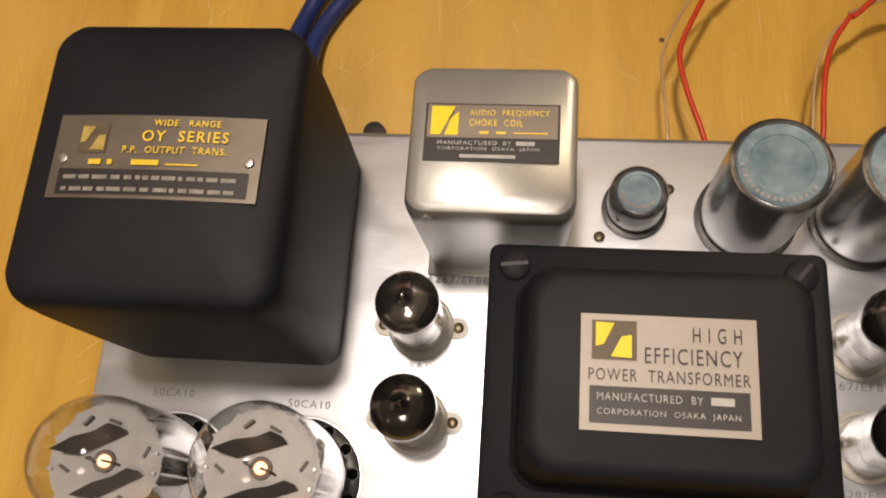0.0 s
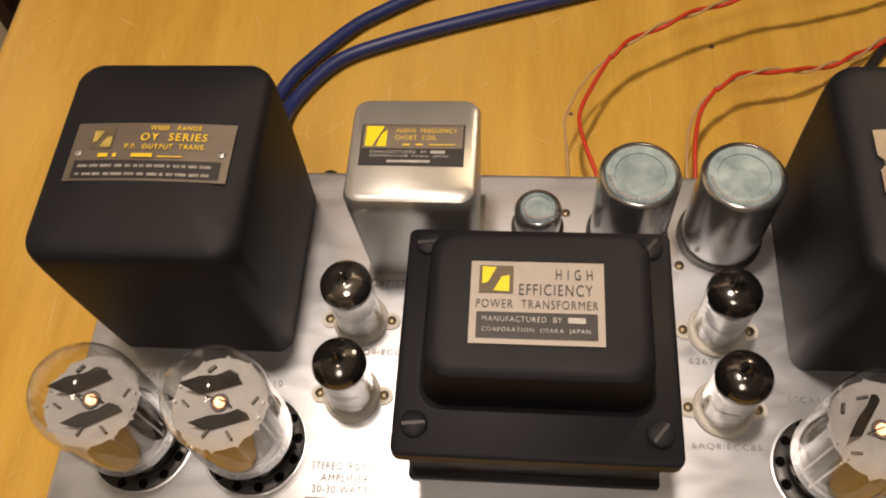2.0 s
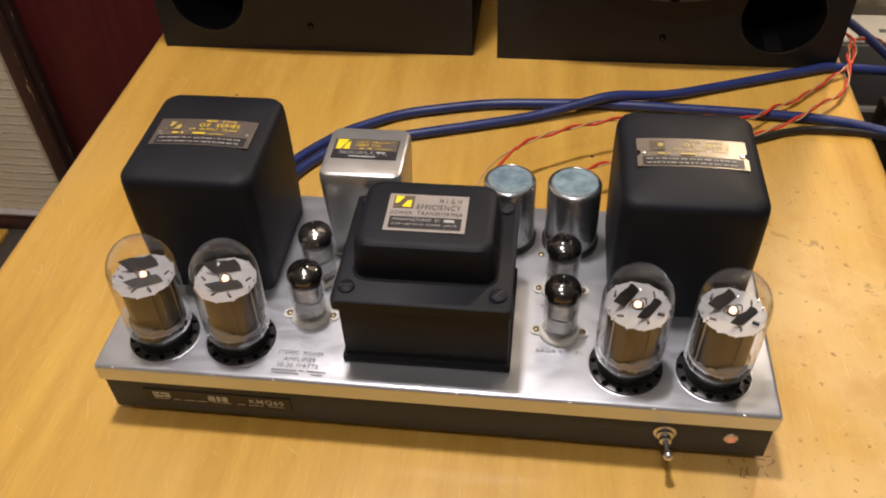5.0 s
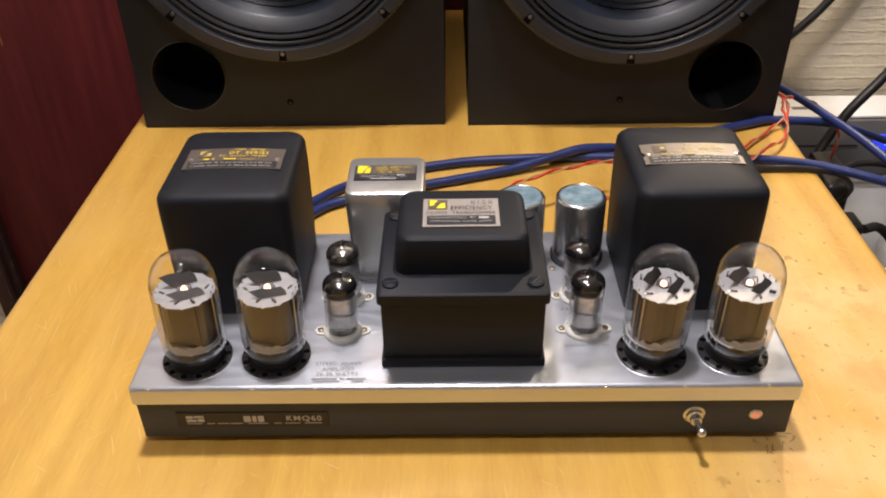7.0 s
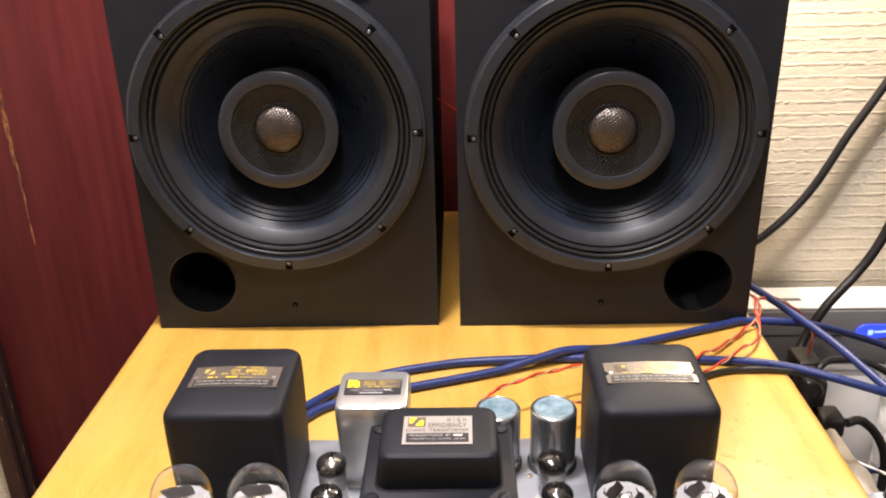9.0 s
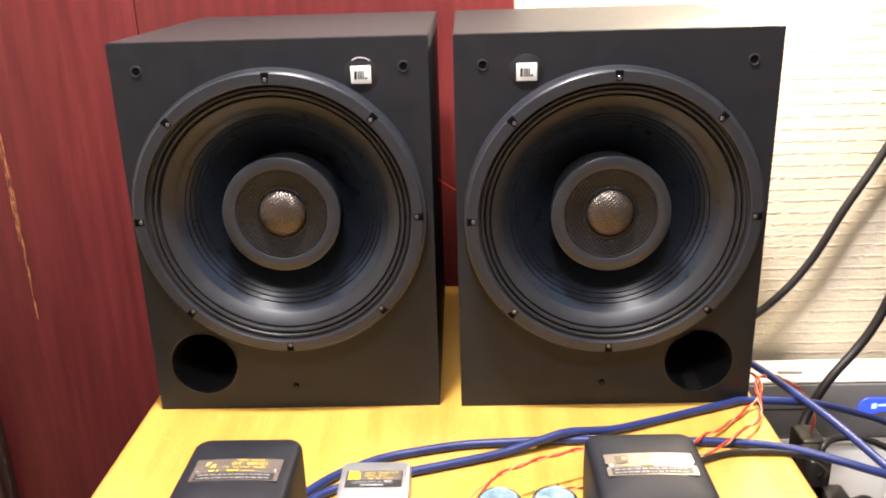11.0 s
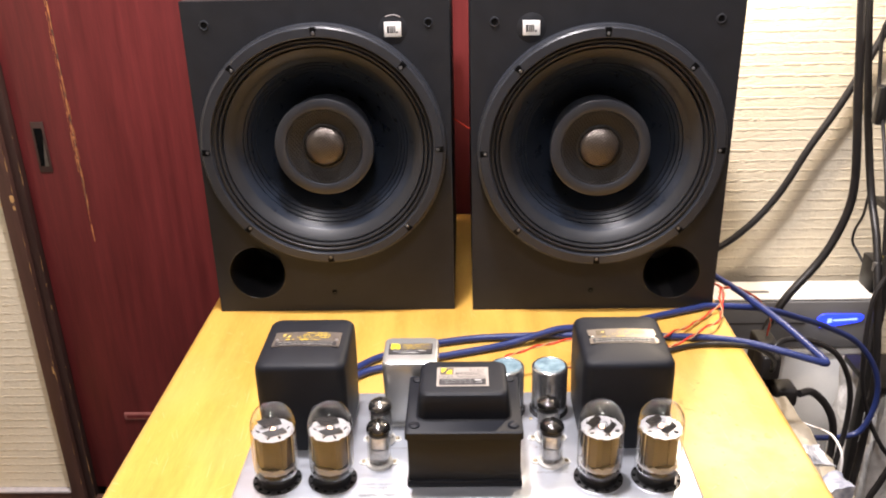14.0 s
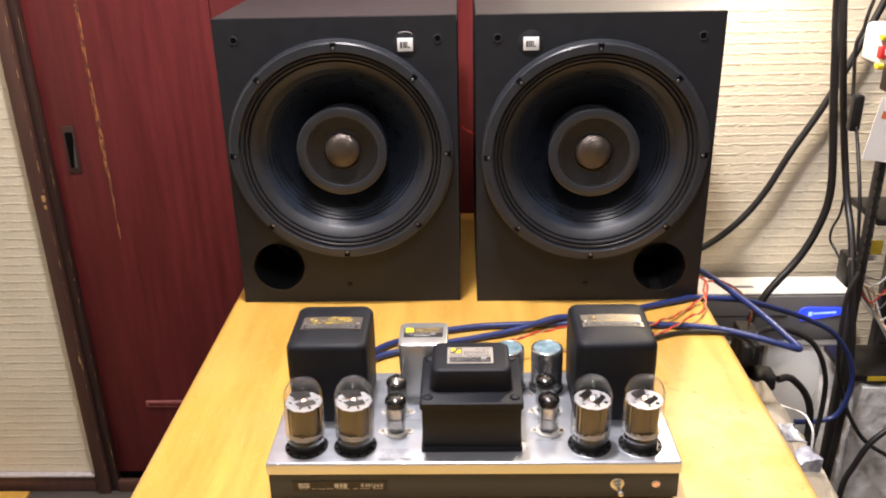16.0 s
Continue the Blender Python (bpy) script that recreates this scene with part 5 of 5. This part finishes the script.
cable("speaker_cable", [(-0.150, 0.192, 0.025), (-0.152, 0.222, 0.012), (-0.150, 0.252, Z), (-0.126, 0.287, Z), (-0.092, 0.305, Z), (-0.042, 0.323, Z), (0.005, 0.338, Z), (0.054, 0.354, Z + 0.001), (0.096, 0.369, Z + 0.006), (0.128, 0.380, Z + 0.009), (0.176, 0.395, Z + 0.002),
      (0.224, 0.414, Z), (0.273, 0.433, Z), (0.318, 0.450, Z), (0.340, 0.4575, Z), (0.396, 0.464, -0.001), (0.439, 0.490, -0.020), (0.498, 0.525, -0.052), (0.556, 0.550, -0.083), (0.614, 0.568, -0.122), (0.650, 0.568, -0.175), (0.659, 0.568, -0.230), (0.645, 0.568, -0.282), (0.616, 0.568, -0.296), (0.573, 0.568, -0.298)],
      0.0046, M_BLUEC, "thick blue speaker cable running over the table and off its edge", group="blue speaker cables")
twisted([(0.036, 0.174, 0.030), (0.032, 0.186, 0.034), (0.0255, 0.207, 0.035), (0.0235, 0.225, 0.035), (0.0315, 0.246, 0.035)],
        [(0.0170, 0.174, 0.036), (0.0168, 0.186, 0.038), (0.0155, 0.209, 0.036), (0.0155, 0.222, 0.035), (0.0215, 0.2385, 0.035), (0.0300, 0.2535, 0.035)],
        [(0.0415, 0.266, 0.035), (0.054, 0.278, 0.035), (0.080, 0.294, 0.035), (0.106, 0.306, 0.035), (0.132, 0.316, 0.034), (0.167, 0.324, 0.031), (0.207, 0.337, 0.024), (0.247, 0.352, 0.015), (0.271, 0.376, 0.010), (0.298, 0.399, 0.006), (0.335, 0.437, 0.005), (0.356, 0.455, 0.012), (0.366, 0.490, 0.014), (0.358, 0.540, 0.010), (0.352, 0.62, 0.014)],
        0.00125, "thin twisted red and clear wire arching above the table")
twisted([(0.083, 0.174, 0.026), (0.0838, 0.190, 0.030), (0.0845, 0.203, 0.031), (0.0865, 0.218, 0.031), (0.0905, 0.232, 0.031)],
        [(0.079, 0.174, 0.026), (0.0795, 0.190, 0.030), (0.0805, 0.205, 0.031), (0.0830, 0.220, 0.031), (0.0895, 0.235, 0.031)],
        [(0.099, 0.246, 0.031), (0.115, 0.257, 0.030), (0.133, 0.262, 0.028), (0.156, 0.268, 0.022), (0.190, 0.290, 0.010), (0.222, 0.315, 0.008), (0.244, 0.332, 0.008), (0.268, 0.346, 0.009), (0.292, 0.360, 0.012), (0.309, 0.376, 0.0145), (0.335, 0.402, 0.010), (0.350, 0.432, 0.010), (0.357, 0.470, 0.014), (0.372, 0.505, 0.010), (0.410, 0.520, -0.003), (0.447, 0.525, -0.036), (0.455, 0.525, -0.060), (0.452, 0.525, -0.083)],
        0.00125, "thin twisted red and clear wire lying beside a black lead")
cable("power_lead", [(0.17, 0.174, 0.022), (0.173, 0.212, 0.010), (0.186, 0.266, 0.004), (0.224, 0.317, 0.004), (0.26, 0.339, 0.004), (0.294, 0.352, 0.004), (0.334, 0.353, 0.004), (0.376, 0.353, -0.003), (0.405, 0.375, -0.031), (0.425, 0.419, -0.071), (0.439, 0.458, -0.101)], 0.0032, M_RUBBER, "black mains lead on the table, going over its edge")
cable("thin_wire", [(-0.012, 0.638, 0.23), (-0.002, 0.638, 0.222), (0.014, 0.638, 0.212)], 0.0010, M_RED, "thin red wire between the two loudspeakers", "wire", 6)

# ---- beside the table ----
ap = thing("appliance", pose(0.55, 0.745, FLOOR), "off-white appliance with a grey top band and a blue lit window", "appliance")
inv = ap.matrix_world.inverted()


def put_on(parent, name, bm, material, label="", smooth=40):
    bm.transform(parent.matrix_world.inverted())
    return part(name, bm, material, parent, label, smooth)


put_on(ap, "body", box(0.605, 0.753, 0.809, 0.877, FLOOR, -0.282, 0.004), M_APPL, "off-white enamelled body")
put_on(ap, "side_body", box(0.428, 0.605, 0.827, 0.877, FLOOR, -0.284, 0.003), M_APPLG)
put_on(ap, "ledge", box(0.427, 0.755, 0.804, 0.877, -0.28, -0.267, 0.002), M_APPL)
put_on(ap, "top_band", box(0.427, 0.754, 0.8, 0.877, -0.264, -0.167, 0.003), M_APPLG, "grey top band")
put_on(ap, "top", box(0.428, 0.754, 0.803, 0.8777, -0.166, -0.161, 0.002), M_APPL)
put_on(ap, "slot", box(0.526, 0.566, 0.827, 0.835, -0.1608, -0.1600), M_APPLG)
put_on(ap, "groove", box(0.448, 0.628, 0.798, 0.7997, -0.211, -0.209), M_INK)
bm = loft([(0, 0.043, 0.0145, 0.014), (0.002, 0.042, 0.0135, 0.013)], 6)
for v in bm.verts:
    v.co.y *= 1.05 - 0.55 * min(1.0, max(0.0, (v.co.x + 0.030) / 0.030)) + 0.12 * min(1.0, max(0.0, (v.co.x - 0.005) / 0.025))
    v.co.y += 0.09 * v.co.x
bm.transform(Matrix.Translation((0.692, 0.799, -0.203)) @ Matrix.Rotation(radians(90), 4, "X"))
win = put_on(ap, "lit_window", bm, M_LED, "blue glowing display window")
bm = box(-0.014, 0.030, -0.0018, 0.0018, 0.0022, 0.0028)
box(-0.024, -0.016, -0.005, 0.004, 0.0022, 0.0028, bm=bm)
bm.transform(Matrix.Translation((0.692, 0.799, -0.203)) @ Matrix.Rotation(radians(90), 4, "X") @ Matrix.Rotation(0.06, 4, "Z"))
put_on(ap, "lit_mark", bm, M_LEDTEXT)

# rack of dark steel with shelves
rack = thing("equipment_rack", pose(0.95, 0.68, FLOOR), "black steel equipment rack with loaded shelves and hanging cables", "rack")
for x, y in ((0.670, 0.634), (1.295, 0.634), (0.791, 0.770), (1.295, 0.770)):
    put_on(rack, "post", box(x - 0.006, x + 0.006, y - 0.009, y + 0.009, FLOOR, 1.2, 0.001), M_POST)
for z in (-0.239, 0.062, 0.47):
    put_on(rack, "shelf", box(0.680, 1.283, 0.624, 0.735, z - 0.012, z, 0.001), M_RACK)
put_on(rack, "back_panel", box(0.804, 1.312, 0.782, 0.7902, -0.281, 1.119), M_RACK)
put_on(rack, "shelf_edge", box(0.714, 0.749, 0.622, 0.6229, -0.249, -0.24), M_TAPE, "yellow tape on the shelf's edge")
for x in (0.663, 0.673):
    for k in range(16):
        put_on(rack, "rail_slot", box(x - 0.0012, x + 0.0012, 0.6220, 0.6229, -0.045 + k * 0.0165, -0.035 + k * 0.0165), M_RECESS)
# things on and at the rack
note = tagged(link("paper_note", box(-0.028, 0.05, -0.0006, 0.0006, -0.05, 0.05), M_NOTE, smooth=0), "white paper slip with orange marks hung on the rack", "paper")
note.matrix_world = pose(0.663, 0.611, 0.216, 0, 8, -6)
bm = bars([(-0.020, -0.012, 0.018, 0.030), (-0.010, -0.002, 0.018, 0.030), (0.002, 0.010, 0.016, 0.029)], 0)
bm.transform(Matrix.Translation((0, -0.0010, 0)) @ Matrix.Rotation(radians(90), 4, "X"))
part("orange_mark", bm, mat("orange_ink", (0.62, 0.14, 0.04), 0.6, vary=0.2), note, smooth=0)
car = thing("packet", pose(0.665, 0.605, 0.30), "white packet with a red band and yellow corners on the rack", "packet")
put_on(car, "body", box(0.633, 0.698, 0.624, 0.6936, 0.312, 0.374, 0.010, 4), M_NOTE)
put_on(car, "band", box(0.632, 0.686, 0.622, 0.6376, 0.326, 0.346, 0.003), M_REDP)
put_on(car, "cross", box(0.638, 0.654, 0.62, 0.6211, 0.333, 0.352), M_WHITE)
put_on(car, "corner", box(0.629, 0.642, 0.618, 0.632, 0.355, 0.363, 0.002), M_TAPE)
put_on(car, "corner", box(0.629, 0.64, 0.618, 0.632, 0.311, 0.319, 0.002), M_TAPE)
put_on(car, "stalk", box(0.664, 0.684, 0.638, 0.6726, 0.269, 0.312, 0.001), M_FRAME)
con = thing("cable_connector", pose(0.645, 0.625, 0.0), "black multi-pin connector with silver clips and yellow tape", "connector", "connectors on the rack")
put_on(con, "body", box(0.657, 0.688, 0.646, 0.6936, -0.075, -0.02, 0.003), M_BLACK)
put_on(con, "clip", box(0.651, 0.675, 0.642, 0.646, -0.032, -0.017, 0.001), M_CHROME, "silver clip")
put_on(con, "clip", box(0.665, 0.691, 0.642, 0.646, -0.057, -0.049, 0.001), M_CHROME, "silver clip")
put_on(con, "clip", box(0.677, 0.698, 0.642, 0.6453, -0.021, -0.009, 0.001), M_CHROME, "silver clip")
put_on(con, "tape", box(0.665, 0.706, 0.644, 0.6467, -0.011, 0.016, 0.001), M_TAPE, "yellow tape")

RK = "cables hanging by the rack"
cable("hanging_cable", [(0.411, 0.884, -0.117), (0.474, 0.884, -0.097), (0.532, 0.884, -0.05), (0.58, 0.884, 0.014), (0.622, 0.884, 0.1), (0.664, 0.884, 0.177), (0.703, 0.884, 0.262), (0.746, 0.884, 0.371), (0.781, 0.884, 0.472), (0.819, 0.884, 0.593)], 0.0066, M_RUBBER, "black rubber cable rising in an arc before the papered wall", group=RK)
cable("hanging_cable", [(0.566, 0.694, 0.616), (0.59, 0.708, 0.405), (0.601, 0.708, 0.316), (0.613, 0.708, 0.222), (0.624, 0.708, 0.149), (0.63, 0.708, 0.092), (0.628, 0.708, 0.05), (0.617, 0.708, 0.008), (0.601, 0.705, -0.027), (0.58, 0.701, -0.058), (0.537, 0.687, -0.106), (0.503, 0.666, -0.161), (0.483, 0.61, -0.188)], 0.0068, M_RUBBER, "thick black rubber cable hanging down to the power strip", group=RK)
cable("hanging_cable", [(0.591, 0.75, 0.615), (0.617, 0.747, 0.4), (0.637, 0.743, 0.262), (0.652, 0.736, 0.164), (0.663, 0.715, 0.073), (0.661, 0.666, 0.011), (0.658, 0.617, -0.086), (0.67, 0.607, -0.194), (0.672, 0.604, -0.272), (0.67, 0.603, -0.355), (0.664, 0.598, -0.455), (0.659, 0.596, -0.75)], 0.0062, M_RUBBER, "black rubber cable hanging along the rack post", group=RK)
cable("hanging_cable", [(0.69, 0.68, 0.616), (0.651, 0.715, 0.403), (0.646, 0.722, 0.358), (0.638, 0.722, 0.331), (0.644, 0.722, 0.274), (0.646, 0.715, 0.238), (0.652, 0.694, 0.187), (0.648, 0.638, 0.098), (0.651, 0.617, 0.007)], 0.0030, M_RUBBER, "thin black lead with an inline switch hanging by the rack", group=RK)
cable("hanging_cable", [(0.663, 0.722, 0.09), (0.662, 0.722, 0.058), (0.66, 0.722, 0.032), (0.651, 0.722, 0.007), (0.651, 0.722, -0.015), (0.658, 0.708, -0.031), (0.661, 0.666, -0.051)], 0.0022, M_RUBBER, "thin black lead looping beside the connector", group=RK)
sw = tagged(link("inline_switch", box(0.641, 0.658, 0.698, 0.7174, 0.191, 0.252, 0.004, 3), M_BLACK), "black inline cord switch on a hanging lead", "switch")
for k, (dx, dz, m_) in enumerate(((0.0, 0.0, M_NOTE), (0.012, -0.02, M_CLEARW), (-0.004, -0.035, M_RED), (0.02, 0.01, M_APPLG), (0.006, -0.05, M_APPLG), (0.016, -0.07, M_NOTE))):
    cable("loose_wire", [(0.679, 0.650, -0.058 + dz * 0.4), (0.704 + dx, 0.636, -0.063 + dz), (0.724 + dx, 0.618, -0.022 + dz), (0.764, 0.612, -0.006 + dz), (0.824, 0.632, -0.026 + dz)], 0.0014, m_, "thin loose hook-up wire before the rack shelf", "wire", 6, "loose wires on the rack")
for k, dx in enumerate((0.0, 0.010, 0.020)):
    cable("loose_wire", [(0.684 + dx, 0.650, -0.073), (0.709 + dx, 0.636, -0.120 - 0.01 * k), (0.735 + dx, 0.612, -0.170), (0.758 + dx, 0.603, -0.246), (0.803, 0.596, -0.292)], 0.0020, (M_APPLG, M_CLEARW, M_NOTE)[k], "thin loose hook-up wire hanging from the connector", "wire", 6, "loose wires on the rack")

# power strip hanging beside the table edge with its plugs
strip = thing("power_strip", pose(0.455, 0.52, -0.30), "black power strip hung by its cable beside the table", "power strip")
put_on(strip, "body", box(0.433, 0.463, 0.5, 0.5438, -0.342, -0.08, 0.004, 3), M_BLACK)
put_on(strip, "inlet", box(0.452, 0.478, 0.544, 0.6026, -0.187, -0.156, 0.004, 3), M_BLACK)
put_on(strip, "plug", box(0.456, 0.488, 0.466, 0.5018, -0.170, -0.140, 0.006, 3), M_RUBBER, "black moulded plug")
put_on(strip, "plug", box(0.426, 0.453, 0.458, 0.5004, -0.118, -0.080, 0.005, 3), M_RUBBER, "black moulded plug")
put_on(strip, "socket_label", box(0.464, 0.465, 0.507, 0.5368, -0.247, -0.216), M_NOTE)
cable("mains_lead", [(0.495, 0.481, -0.155), (0.518, 0.491, -0.159), (0.545, 0.498, -0.186), (0.561, 0.498, -0.219), (0.566, 0.498, -0.264), (0.557, 0.484, -0.329), (0.54, 0.458, -0.456)], 0.0058, M_RUBBER, "thick black mains lead curling down from its plug", group="mains leads")
cable("mains_lead", [(0.446, 0.478, -0.096), (0.451, 0.484, -0.075), (0.473, 0.495, -0.071), (0.51, 0.498, -0.076), (0.55, 0.498, -0.101), (0.576, 0.498, -0.154), (0.582, 0.498, -0.219), (0.569, 0.484, -0.295), (0.551, 0.458, -0.364), (0.53, 0.429, -0.507)], 0.0042, M_RUBBER, "black mains lead in a wide loop before the white appliance", group="mains leads")
cable("mains_lead", [(0.661, 0.617, -0.029), (0.645, 0.61, -0.065), (0.64, 0.603, -0.11), (0.64, 0.596, -0.163), (0.646, 0.596, -0.208), (0.659, 0.596, -0.253), (0.681, 0.596, -0.305), (0.718, 0.589, -0.358), (0.778, 0.568, -0.39)], 0.0038, M_RUBBER, "black lead looping down between the appliance and the rack", group="mains leads")
cable("mains_lead", [(0.821, 0.582, -0.206), (0.759, 0.575, -0.298), (0.713, 0.568, -0.344), (0.693, 0.568, -0.392), (0.677, 0.565, -0.443), (0.669, 0.554, -0.582), (0.669, 0.554, FLOOR + 0.0055)], 0.0055, M_RUBBER, "black lead hanging before the plastic-wrapped parcel", group="mains leads")
cable("white_wire", [(0.455, 0.429, -0.172), (0.46, 0.39, -0.142), (0.462, 0.359, -0.126), (0.464, 0.312, -0.104), (0.463, 0.285, -0.099), (0.463, 0.268, -0.107), (0.46, 0.258, -0.133)], 0.0016, M_NOTE, "thin white wire arching above the crumpled bags", "wire", 8)


def crumple(name, x0, x1, y0, y1, z1, material, label, category, seed, amp_=0.03):
    """A slumped heap of film on the floor: a box wrapped in folds."""
    bm = box(x0, x1, y0, y1, FLOOR, z1)
    bmesh.ops.subdivide_edges(bm, edges=bm.edges[:], cuts=14, use_grid_fill=True)
    for v in bm.verts:
        if v.co.z > FLOOR + 0.01:
            p = v.co * 16 + Vector((seed, seed * 0.7, 0))
            q = noise.turbulence_vector(p, 3, True)
            v.co += Vector((q.x, q.y, q.z - 0.3)) * amp_
    return tagged(link(name, bm, material, smooth=25), label, category)


crumple("crumpled_bag", 0.386, 0.443, 0.055, 0.409, -0.114, M_FOIL, "crumpled pale printed bag standing beside the table", "bag", 1.3, 0.018)
crumple("crumpled_bag", 0.418, 0.442, 0.190, 0.226, -0.106, M_BAGBLUE, "crumpled blue printed film on top of the bags", "bag", 4.1, 0.014)
crumple("crumpled_bag", 0.416, 0.440, 0.249, 0.281, -0.108, M_FILM, "crumpled clear film on top of the bags", "bag", 6.6, 0.016)
crumple("plastic_parcel", 0.694, 0.98, 0.612, 0.770, -0.265, M_BAG, "large parcel wrapped in crumpled clear plastic beside the rack", "parcel", 8.2, 0.014)
